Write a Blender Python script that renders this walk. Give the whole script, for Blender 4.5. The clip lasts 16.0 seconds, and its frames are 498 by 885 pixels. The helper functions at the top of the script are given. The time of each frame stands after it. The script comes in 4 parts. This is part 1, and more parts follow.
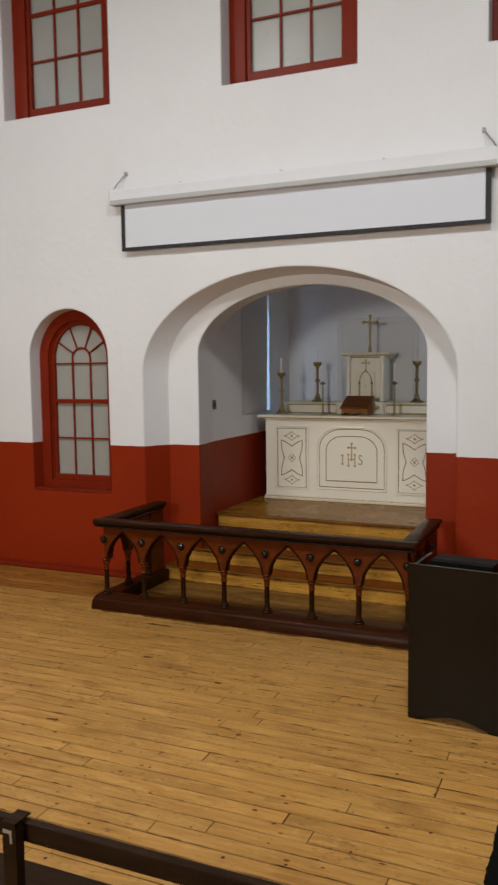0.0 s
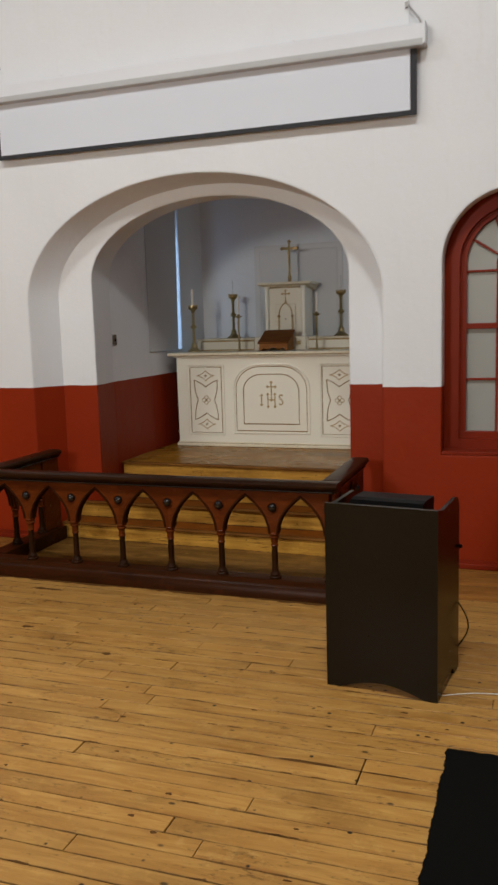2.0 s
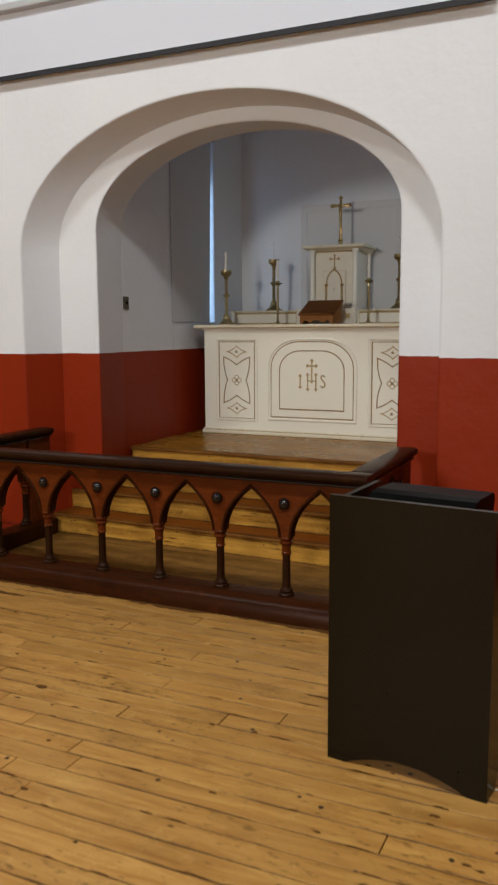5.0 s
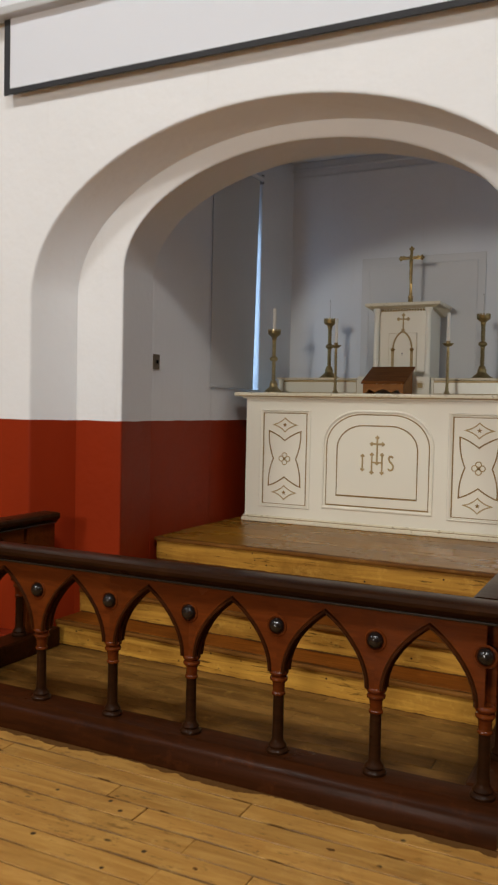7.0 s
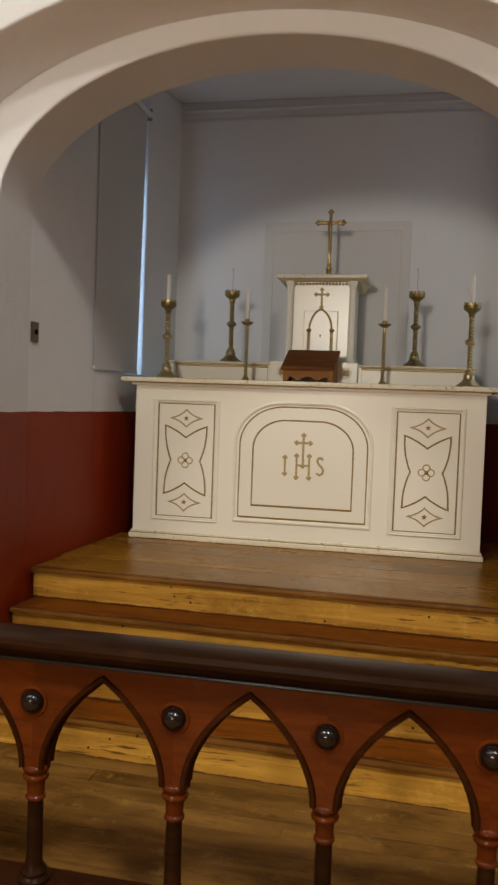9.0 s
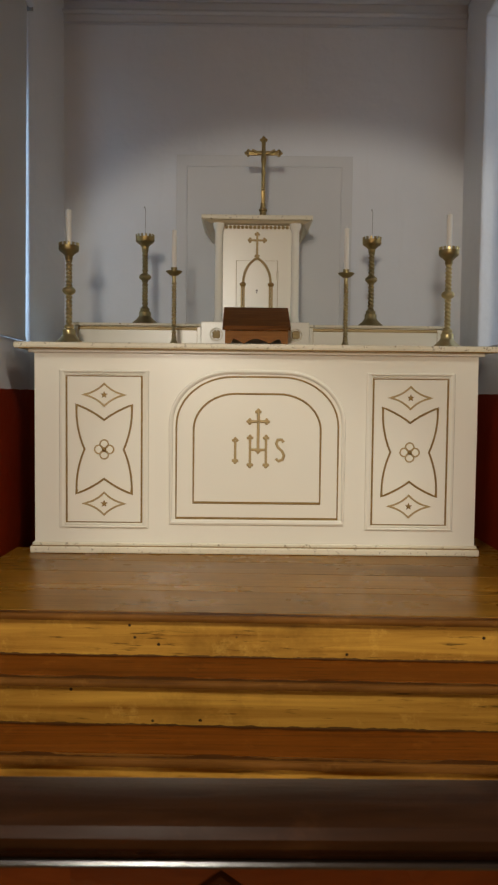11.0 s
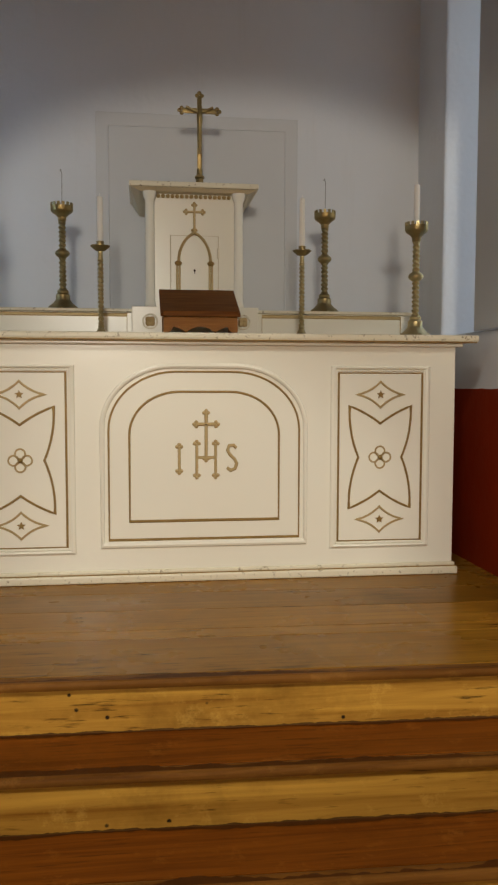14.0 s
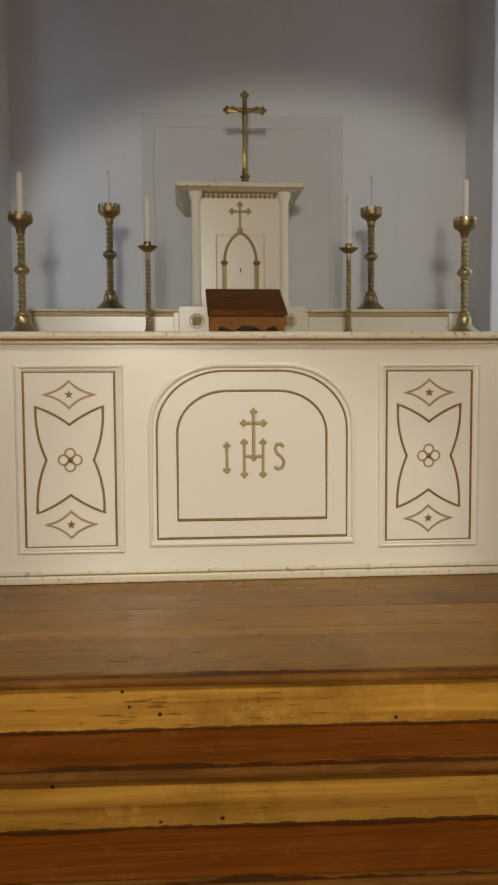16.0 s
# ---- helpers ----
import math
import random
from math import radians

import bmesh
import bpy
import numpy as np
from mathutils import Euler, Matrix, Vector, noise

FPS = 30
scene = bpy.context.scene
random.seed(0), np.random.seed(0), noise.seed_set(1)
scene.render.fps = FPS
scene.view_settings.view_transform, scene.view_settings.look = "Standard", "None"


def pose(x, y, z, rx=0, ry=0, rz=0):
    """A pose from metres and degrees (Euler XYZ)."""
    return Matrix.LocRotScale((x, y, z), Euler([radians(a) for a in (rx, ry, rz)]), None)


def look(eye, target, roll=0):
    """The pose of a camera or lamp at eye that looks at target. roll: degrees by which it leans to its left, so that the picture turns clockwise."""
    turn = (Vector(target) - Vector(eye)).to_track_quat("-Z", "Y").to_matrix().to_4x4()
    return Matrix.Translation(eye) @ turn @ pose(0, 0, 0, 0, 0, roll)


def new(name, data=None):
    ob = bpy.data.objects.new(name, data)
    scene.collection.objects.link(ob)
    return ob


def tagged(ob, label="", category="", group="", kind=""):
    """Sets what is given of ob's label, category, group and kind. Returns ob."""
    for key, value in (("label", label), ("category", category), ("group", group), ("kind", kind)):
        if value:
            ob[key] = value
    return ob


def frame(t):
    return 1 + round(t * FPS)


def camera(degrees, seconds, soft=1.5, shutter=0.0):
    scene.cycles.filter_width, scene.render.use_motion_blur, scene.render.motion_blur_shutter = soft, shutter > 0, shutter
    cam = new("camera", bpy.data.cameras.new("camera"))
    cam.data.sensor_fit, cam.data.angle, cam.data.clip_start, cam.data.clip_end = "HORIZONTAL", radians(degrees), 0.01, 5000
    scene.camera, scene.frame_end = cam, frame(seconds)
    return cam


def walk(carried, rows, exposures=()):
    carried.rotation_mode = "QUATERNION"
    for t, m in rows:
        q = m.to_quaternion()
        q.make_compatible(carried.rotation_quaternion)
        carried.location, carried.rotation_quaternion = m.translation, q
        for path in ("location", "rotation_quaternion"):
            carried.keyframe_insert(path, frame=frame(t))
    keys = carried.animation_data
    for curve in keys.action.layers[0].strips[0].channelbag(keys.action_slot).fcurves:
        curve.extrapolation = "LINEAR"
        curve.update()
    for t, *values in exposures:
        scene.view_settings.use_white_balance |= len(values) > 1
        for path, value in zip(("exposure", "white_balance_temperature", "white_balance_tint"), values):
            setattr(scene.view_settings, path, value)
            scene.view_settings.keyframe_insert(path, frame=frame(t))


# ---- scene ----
cam = camera(33.9, 16.0, soft=2.3, shutter=0.5)
PATH = [
    (0, (2.831, -9.422, 2.304), (2.026, -7.602, 2.113), -0.7),
    (0.5, (2.825, -9.251, 2.233), (2.061, -7.414, 2.03), -1.5),
    (1, (2.796, -8.986, 2.101), (2.032, -7.151, 1.876), -1.3),
    (1.5, (2.749, -8.725, 2.098), (2.137, -6.838, 1.844), -1.0),
    (2, (2.736, -8.467, 1.98), (2.075, -6.602, 1.691), -1.7),
    (2.5, (2.774, -8.227, 1.909), (2.05, -6.388, 1.602), -1.3),
    (3, (2.723, -7.973, 1.889), (2.019, -6.129, 1.566), -1.1),
    (3.5, (2.71, -7.726, 1.779), (2.028, -5.878, 1.434), -2.7),
    (3.7, (2.706, -7.606, 1.71), (1.998, -5.769, 1.359), -2.2),
    (5.8, (2.45, -6.718, 1.581), (1.57, -4.929, 1.426), -0.3),
    (6, (2.363, -6.575, 1.566), (1.469, -4.79, 1.444), -0.2),
    (6.5, (2.164, -6.265, 1.576), (1.256, -4.485, 1.497), 0.3),
    (7, (1.883, -5.995, 1.546), (0.998, -4.203, 1.46), 1.2),
    (7.5, (1.603, -5.715, 1.515), (0.858, -3.86, 1.431), 1.6),
    (8, (1.336, -5.468, 1.539), (0.625, -3.601, 1.463), 1.5),
    (8.5, (1.032, -5.271, 1.52), (0.431, -3.365, 1.444), 1.6),
    (9, (0.751, -5.072, 1.516), (0.331, -3.119, 1.423), 2.1),
    (9.2, (0.635, -4.967, 1.504), (0.265, -3.005, 1.405), 2.4),
    (11.3, (-0.116, -3.975, 1.407), (-0.081, -1.979, 1.285), 0.7),
    (11.5, (-0.144, -3.92, 1.413), (-0.101, -1.925, 1.277), 1.0),
    (12, (-0.217, -3.766, 1.448), (-0.044, -1.779, 1.3), 0.8),
    (12.5, (-0.283, -3.63, 1.446), (-0.012, -1.654, 1.302), 0.9),
    (13, (-0.251, -3.496, 1.432), (0.021, -1.52, 1.294), 0.7),
    (13.5, (-0.233, -3.433, 1.439), (0.02, -1.454, 1.298), 0.6),
    (14, (-0.26, -3.446, 1.452), (0.0, -1.468, 1.312), 0.1),
    (14.5, (-0.274, -3.443, 1.453), (-0.034, -1.462, 1.312), -0.2),
    (15, (-0.285, -3.432, 1.444), (-0.078, -1.448, 1.302), -0.4),
    (15.5, (-0.283, -3.435, 1.444), (-0.102, -1.448, 1.304), -0.5),
    (16, (-0.29, -3.441, 1.447), (-0.128, -1.452, 1.307), -0.3),
]
walk(cam, [(t, look(eye, target, roll)) for t, eye, target, roll in PATH], exposures=[(0.0, -0.08, 5930, 6), (3.5, -0.08, 5950, 6), (6.0, 0.17, 5820, 6), (7.0, 0.17, 6050, 6), (9.0, 0.17, 6550, 7), (12.5, 0.31, 6560, 5), (16.0, 0.31, 6500, 5)])

# ---- world and lights ----
world = bpy.data.worlds.new("world")
scene.world = world
world.use_nodes = True
wn = world.node_tree
sky = wn.nodes.new("ShaderNodeTexSky")
sky.sky_type, sky.sun_disc = "NISHITA", False
sky.sun_elevation, sky.sun_rotation = radians(35), radians(120)
wn.nodes["Background"].inputs["Strength"].default_value = 0.08
wn.links.new(sky.outputs["Color"], wn.nodes["Background"].inputs["Color"])


def lamp(name, kind, energy, colour, m, size=0.2, size_y=None, spread=None):
    data = bpy.data.lights.new(name, kind)
    data.energy, data.color = energy, colour
    if kind == "AREA":
        data.size = size
        if size_y:
            data.shape, data.size_y = "RECTANGLE", size_y
        if spread:
            data.spread = radians(spread)
    else:
        data.shadow_soft_size = size
    ob = new(name, data)
    ob.matrix_world = m
    return ob


WARM = (1.0, 0.915, 0.80)
COOL_FILL = (0.80, 0.90, 1.0)
# hanging lamp of the nave, behind and above the walker
lamp("nave_lamp", "POINT", 1030, WARM, pose(-1.1, -12.0, 3.36), 0.58)
# unseen cool area lamps added high at both sides to cool the upper wall
for lx, turn in ((-6.1, -62), (5.9, 62)):
    lamp("high_window_daylight", "AREA", 70, COOL_FILL, pose(lx, -6.5, 6.0, 0, turn, 0), 1.8, 2.4)
for lx, watts in ((-2.6, 235), (2.4, 310)):
    lamp("nave_ceiling_lamp", "AREA", watts, (1.0, 0.935, 0.85), pose(lx, -7.2, 7.3), 1.2)
# daylight in the two chancel windows
DAY = (0.52, 0.72, 1.0)
lamp("window_daylight", "AREA", 4.6, DAY, pose(-1.43, 0.34, 2.40, 0, -90, 0), 1.36, 0.40)
lamp("window_daylight", "AREA", 2.2, (0.82, 0.89, 1.0), pose(1.56, 0.13, 2.62, 0, 90, 0), 1.8, 0.85)


# ---- materials ----
def surface(name, rough=0.5, metal=0.0, spec=0.5):
    m = bpy.data.materials.new(name)
    m.use_nodes = True
    t = m.node_tree
    b = t.nodes["Principled BSDF"]
    b.inputs["Roughness"].default_value, b.inputs["Metallic"].default_value = rough, metal
    b.inputs["Specular IOR Level"].default_value = spec
    return m, t, b


def node(t, kind, **given):
    n = t.nodes.new(kind)
    for key, value in given.items():
        n.inputs[key.replace("_", " ")].default_value = value
    return n


def place(t, scale, world_space=False):
    """Texture coordinates stretched by scale."""
    mp = node(t, "ShaderNodeMapping", Scale=scale)
    if world_space:
        g = t.nodes.new("ShaderNodeNewGeometry")
        t.links.new(g.outputs["Position"], mp.inputs["Vector"])
    else:
        c = t.nodes.new("ShaderNodeTexCoord")
        t.links.new(c.outputs["Object"], mp.inputs["Vector"])
    return mp.outputs["Vector"]


def ramp(t, fac, stops):
    r = t.nodes.new("ShaderNodeValToRGB")
    while len(r.color_ramp.elements) < len(stops):
        r.color_ramp.elements.new(0.5)
    for e, (p, c) in zip(r.color_ramp.elements, stops):
        e.position, e.color = p, (*c, 1) if len(c) == 3 else c
    t.links.new(fac, r.inputs["Fac"])
    return r.outputs["Color"]


def blend(t, fac, a, b, kind="MIX"):
    n = t.nodes.new("ShaderNodeMix")
    n.data_type, n.blend_type = "RGBA", kind
    for sock, v in ((n.inputs[0], fac), (n.inputs[6], a), (n.inputs[7], b)):
        if isinstance(v, bpy.types.NodeSocket):
            t.links.new(v, sock)
        else:
            sock.default_value = v if isinstance(v, (int, float)) else (*v, 1)
    return n.outputs[2]


def noise_fac(t, vec, scale, detail=6.0, rough=0.6, distortion=0.0):
    n = node(t, "ShaderNodeTexNoise", Scale=scale, Detail=detail, Roughness=rough, Distortion=distortion)
    t.links.new(vec, n.inputs["Vector"])
    return n.outputs["Fac"]


def relief(t, b, height, strength, distance=0.01, rounded=0.0):
    n = node(t, "ShaderNodeBump", Strength=strength, Distance=distance)
    if rounded:
        edge = node(t, "ShaderNodeBevel", Radius=rounded)
        edge.samples = 4
        t.links.new(edge.outputs["Normal"], n.inputs["Normal"])
    t.links.new(height, n.inputs["Height"])
    t.links.new(n.outputs["Normal"], b.inputs["Normal"])


def math_node(t, op, a, b=0.0):
    n = t.nodes.new("ShaderNodeMath")
    n.operation = op
    for sock, v in zip(n.inputs, (a, b)):
        if isinstance(v, bpy.types.NodeSocket):
            t.links.new(v, sock)
        else:
            sock.default_value = v
    return n.outputs[0]


DADO, WALL_Y, BOARD = 1.437, -1.885, 0.109
WHITE_A, WHITE_B = (0.770, 0.785, 0.815), (0.670, 0.680, 0.700)
RED_A, RED_B = (0.27, 0.027, 0.004), (0.20, 0.018, 0.003)


def plaster_material(dado=True):
    m, t, b = surface("painted_plaster", 0.7, spec=0.13)
    v = place(t, (1, 1, 1), True)
    big, fine = noise_fac(t, v, 0.9, 4), noise_fac(t, v, 26.0, 8, 0.7)
    white = blend(t, big, WHITE_A, WHITE_B)
    streak = noise_fac(t, place(t, (9, 9, 0.7), True), 1.0, 5, 0.65)
    white = blend(t, ramp(t, streak, [(0.60, (0, 0, 0)), (0.85, (0.35,) * 3)]), white, (0.60, 0.575, 0.54))
    if dado:
        red = blend(t, big, RED_A, RED_B)
        red = blend(t, ramp(t, fine, [(0.60, (0, 0, 0)), (0.9, (0.5,) * 3)]), red, (0.26, 0.03, 0.010))
        xyz = t.nodes.new("ShaderNodeSeparateXYZ")
        g = t.nodes.new("ShaderNodeNewGeometry")
        t.links.new(g.outputs["Position"], xyz.inputs[0])
        edge = math_node(t, "ADD", xyz.outputs["Z"], math_node(t, "MULTIPLY", noise_fac(t, v, 7.0, 3), 0.012))
        above = math_node(t, "GREATER_THAN", edge, DADO + 0.006)
        t.links.new(blend(t, above, red, white), b.inputs["Base Color"])
        r = math_node(t, "ADD", math_node(t, "MULTIPLY", above, 0.22), 0.46)
        t.links.new(r, b.inputs["Roughness"])
    else:
        t.links.new(white, b.inputs["Base Color"])
    lumps = noise_fac(t, v, 5.0, 3)
    relief(t, b, math_node(t, "ADD", math_node(t, "MULTIPLY", lumps, 2.0), math_node(t, "MULTIPLY", fine, 0.35)), 0.35, 0.012, 0.03)
    return m


def node_scaled(t, g, scale):
    mp = node(t, "ShaderNodeMapping", Scale=scale)
    t.links.new(g.outputs["Position"], mp.inputs["Vector"])
    return mp.outputs["Vector"]


def wood_material(name, dark, light, stretch, rough=0.4, knots=0.0, wear=None, vary=0.25, bump=0.25, coat=0.0, stains=0.0, joints=False, nails=0.0, spec=0.35, flecks=0.0, shade=0.55, dashes=(7, 75, 75)):
    """Wood whose grain runs along the axis with the small factor in stretch."""
    m, t, b = surface(name, rough, spec=spec)
    info = t.nodes.new("ShaderNodeObjectInfo")
    shift = node(t, "ShaderNodeVectorMath")
    shift.operation = "ADD"
    comb = t.nodes.new("ShaderNodeCombineXYZ")
    for sock in comb.inputs:
        t.links.new(math_node(t, "MULTIPLY", info.outputs["Random"], 37.0), sock)
    g = t.nodes.new("ShaderNodeNewGeometry")
    t.links.new(g.outputs["Position"], shift.inputs[0])
    t.links.new(comb.outputs[0], shift.inputs[1])
    mp = node(t, "ShaderNodeMapping", Scale=stretch)
    t.links.new(shift.outputs[0], mp.inputs["Vector"])
    v = mp.outputs["Vector"]
    grain = noise_fac(t, v, 1.0, 10, 0.62, 0.9)
    wide = noise_fac(t, shift.outputs[0], 2.3, 4)
    col = ramp(t, grain, [(0.28, dark), (0.52, tuple((p + q) / 2 for p, q in zip(dark, light))), (0.74, light)])
    col = blend(t, math_node(t, "MULTIPLY", wide, shade), col, dark)
    if vary:
        tone = ramp(t, info.outputs["Random"], [(0.0, (1 - vary,) * 3), (0.6, (1, 1, 1)), (1.0, (1 + vary * 0.3,) * 3)])
        col = blend(t, 1.0, col, tone, "MULTIPLY")
    if stains:
        blot = noise_fac(t, shift.outputs[0], 1.3, 7, 0.7)
        col = blend(t, math_node(t, "MULTIPLY", ramp(t, blot, [(0.54, (0, 0, 0)), (0.78, (1, 1, 1))]), stains), col, tuple(c * 0.42 for c in dark))
    if knots:
        vo = node(t, "ShaderNodeTexVoronoi", Scale=knots, Randomness=1.0)
        km = node(t, "ShaderNodeMapping", Scale=(0.55, 1.0, 1.0))
        t.links.new(shift.outputs[0], km.inputs["Vector"])
        t.links.new(km.outputs[0], vo.inputs["Vector"])
        spot = ramp(t, vo.outputs["Distance"], [(0.045, (1, 1, 1)), (0.085, (0, 0, 0))])
        some = ramp(t, noise_fac(t, shift.outputs[0], 3.1, 2), [(0.36, (0, 0, 0)), (0.46, (1, 1, 1))])
        col = blend(t, math_node(t, "MULTIPLY", math_node(t, "MULTIPLY", spot, some), 0.88), col, tuple(c * 0.10 for c in dark))
    if flecks:
        dash = noise_fac(t, node_scaled(t, g, dashes), 1.0, 4, 0.6)
        patch = noise_fac(t, shift.outputs[0], 2.0, 3)
        dash = math_node(t, "ADD", dash, math_node(t, "MULTIPLY", math_node(t, "SUBTRACT", patch, 0.5), 0.45))
        col = blend(t, math_node(t, "MULTIPLY", ramp(t, dash, [(0.60, (0, 0, 0)), (0.72, (1, 1, 1))]), flecks), col, tuple(c * 0.25 for c in dark))
    if nails:
        vn = node(t, "ShaderNodeTexVoronoi", Scale=nails, Randomness=1.0)
        t.links.new(shift.outputs[0], vn.inputs["Vector"])
        hole = ramp(t, vn.outputs["Distance"], [(0.06, (1, 1, 1)), (0.10, (0, 0, 0))])
        few = ramp(t, noise_fac(t, shift.outputs[0], 5.3, 2), [(0.41, (0, 0, 0)), (0.44, (1, 1, 1))])
        col = blend(t, math_node(t, "MULTIPLY", hole, few), col, (0.02, 0.010, 0.004))
    if joints:
        # dirt gathered along the joints between boards
        axes = t.nodes.new("ShaderNodeSeparateXYZ")
        t.links.new(g.outputs["Position"], axes.inputs[0])
        off = math_node(t, "FRACT", math_node(t, "MULTIPLY", math_node(t, "SUBTRACT", axes.outputs["Y"], WALL_Y + 0.02 - 40 * BOARD), 1 / BOARD))
        rim = math_node(t, "ABSOLUTE", math_node(t, "SUBTRACT", off, 0.478))
        uneven = noise_fac(t, node_scaled(t, g, (2.2, 9, 9)), 1.0, 7, 0.7)
        rim = math_node(t, "ADD", rim, math_node(t, "MULTIPLY", math_node(t, "SUBTRACT", uneven, 0.5), 0.26))
        col = blend(t, ramp(t, rim, [(0.440, (0, 0, 0)), (0.495, (0.90,) * 3)]), col, tuple(c * 0.30 for c in dark))
    if wear:
        scuff = noise_fac(t, shift.outputs[0], 9.0, 8, 0.75)
        col = blend(t, ramp(t, scuff, [(0.56, (0, 0, 0)), (0.80, (0.7,) * 3)]), col, wear)
    t.links.new(col, b.inputs["Base Color"])
    t.links.new(math_node(t, "ADD", math_node(t, "MULTIPLY", wide, 0.25), rough - 0.12), b.inputs["Roughness"])
    b.inputs["Coat Weight"].default_value, b.inputs["Coat Roughness"].default_value = coat, 0.18
    relief(t, b, grain, bump, 0.004)
    return m


def plain_material(name, a, c, scale=8.0, rough=0.5, metal=0.0, bump=0.1, chips=None, spec=0.5, uneven=0.22):
    m, t, b = surface(name, rough, metal, spec)
    v = place(t, (1, 1, 1), True)
    big, fine = noise_fac(t, v, scale, 5), noise_fac(t, v, scale * 9, 6, 0.7)
    col = blend(t, big, a, c)
    if chips:
        col = blend(t, ramp(t, fine, [(0.58, (0, 0, 0)), (0.66, (0.85,) * 3)]), col, chips)
    t.links.new(col, b.inputs["Base Color"])
    t.links.new(math_node(t, "ADD", math_node(t, "MULTIPLY", fine, uneven), rough - uneven * 0.45), b.inputs["Roughness"])
    relief(t, b, fine, bump, 0.003)
    return m


PLASTER = plaster_material()
CEILING = plaster_material(False)
PINE_FLOOR = wood_material("pine_floorboard", (0.275, 0.122, 0.022), (0.52, 0.298, 0.078), (2.6, 21, 21), 0.42, knots=7.5, wear=(0.55, 0.340, 0.105), vary=0.13, stains=0.75, joints=True, nails=8.0, flecks=0.60, shade=0.25, spec=0.22, dashes=(16, 38, 38))
# darker, redder boards near the wall, on both sides of the rail
PINE_MARGIN = wood_material("redder_margin_floorboard", (0.20, 0.075, 0.012), (0.46, 0.215, 0.042), (2.6, 21, 21), 0.40, knots=7.5, vary=0.2, stains=0.9, joints=True, nails=7.0, flecks=0.7, shade=0.35, spec=0.2, dashes=(16, 38, 38))
PINE_RISER = wood_material("pine_riser", (0.23, 0.092, 0.010), (0.70, 0.390, 0.062), (0.7, 19, 19), 0.45, vary=0.14, stains=0.85, wear=(0.74, 0.44, 0.09), nails=13.0, spec=0.15, flecks=0.9, shade=0.42)
TREAD_WOOD = wood_material("varnished_tread", (0.115, 0.030, 0.003), (0.30, 0.088, 0.008), (1.4, 34, 34), 0.48, vary=0.16, wear=(0.35, 0.13, 0.02), stains=0.7, spec=0.07, bump=0.12, flecks=0.5)
PLATFORM_WOOD = wood_material("varnished_platform", (0.185, 0.080, 0.008), (0.42, 0.205, 0.026), (0.8, 24, 24), 0.28, vary=0.16, wear=(0.32, 0.15, 0.022), stains=0.6, spec=0.09, bump=0.04, flecks=0.9)
NOSING = wood_material("worn_nosing", (0.10, 0.036, 0.006), (0.27, 0.115, 0.022), (1.2, 30, 30), 0.48, wear=(0.34, 0.165, 0.038), stains=0.6, spec=0.06, bump=0.15)
INNER_FLOOR = wood_material("worn_dark_boards", (0.085, 0.036, 0.007), (0.36, 0.185, 0.042), (2.0, 7, 7), 0.38, vary=0.08, wear=(0.52, 0.31, 0.07), stains=1.0, spec=0.08, bump=0.04, flecks=0.5, dashes=(9, 30, 30))
RAIL_DARK = wood_material("dark_oak", (0.013, 0.0048, 0.0018), (0.040, 0.0145, 0.0048), (3, 30, 30), 0.30, vary=0.1, spec=0.06, wear=(0.05, 0.02, 0.007))
RAIL_RED = wood_material("red_mahogany", (0.062, 0.0120, 0.002), (0.150, 0.034, 0.0050), (4, 30, 30), 0.24, vary=0.12, spec=0.11, bump=0.10)
RAIL_BASE = wood_material("dark_red_base", (0.020, 0.0058, 0.0015), (0.055, 0.015, 0.0035), (3, 30, 30), 0.30, vary=0.1, wear=(0.075, 0.021, 0.005), spec=0.05, stains=0.7)
BOOK_WOOD = wood_material("stained_board", (0.110, 0.036, 0.008), (0.27, 0.105, 0.025), (4, 40, 40), 0.5, vary=0, spec=0.06, bump=0.08)
STAND_WOOD = wood_material("oak_stand", (0.26, 0.105, 0.026), (0.48, 0.215, 0.06), (4, 40, 40), 0.5, vary=0, spec=0.12)
UNSEEN_WOOD = wood_material("unseen_brown_boards", (0.10, 0.055, 0.025), (0.20, 0.12, 0.06), (1.2, 14, 14), 0.55, vary=0)
SEAM = plain_material("seam_dust", (0.035, 0.02, 0.010), (0.06, 0.035, 0.016), 6, 0.9)
CREAM = plain_material("cream_gloss_paint", (0.88, 0.85, 0.735), (0.86, 0.825, 0.705), 0.7, 0.24, bump=0.006, uneven=0.03)
CREAM_WORN = plain_material("chipped_cream_paint", (0.82, 0.765, 0.61), (0.70, 0.63, 0.46), 5, 0.34, bump=0.25, chips=(0.22, 0.15, 0.07))
GILT = plain_material("old_gilt_line", (0.40, 0.25, 0.065), (0.14, 0.085, 0.022), 22, 0.42, 0.25, bump=0.2)
GILT_PALE = plain_material("pale_gilt", (0.54, 0.405, 0.19), (0.37, 0.265, 0.115), 9, 0.45, 0.3, bump=0.15)
BRASS = plain_material("aged_brass", (0.70, 0.57, 0.30), (0.40, 0.32, 0.155), 14, 0.36, 1.0, bump=0.12)
BRASS_DARK = plain_material("tarnished_brass", (0.42, 0.325, 0.155), (0.20, 0.155, 0.072), 14, 0.40, 1.0, bump=0.15)
CRUCIFIX = plain_material("old_brass", (0.46, 0.33, 0.135), (0.15, 0.105, 0.045), 22, 0.36, 1.0, bump=0.35)
WAX = plain_material("candle_wax", (0.90, 0.89, 0.84), (0.86, 0.84, 0.78), 6, 0.45)
RED_WOOD = plain_material("red_gloss_joinery", (0.215, 0.022, 0.006), (0.140, 0.013, 0.004), 4, 0.36, bump=0.15, spec=0.13)
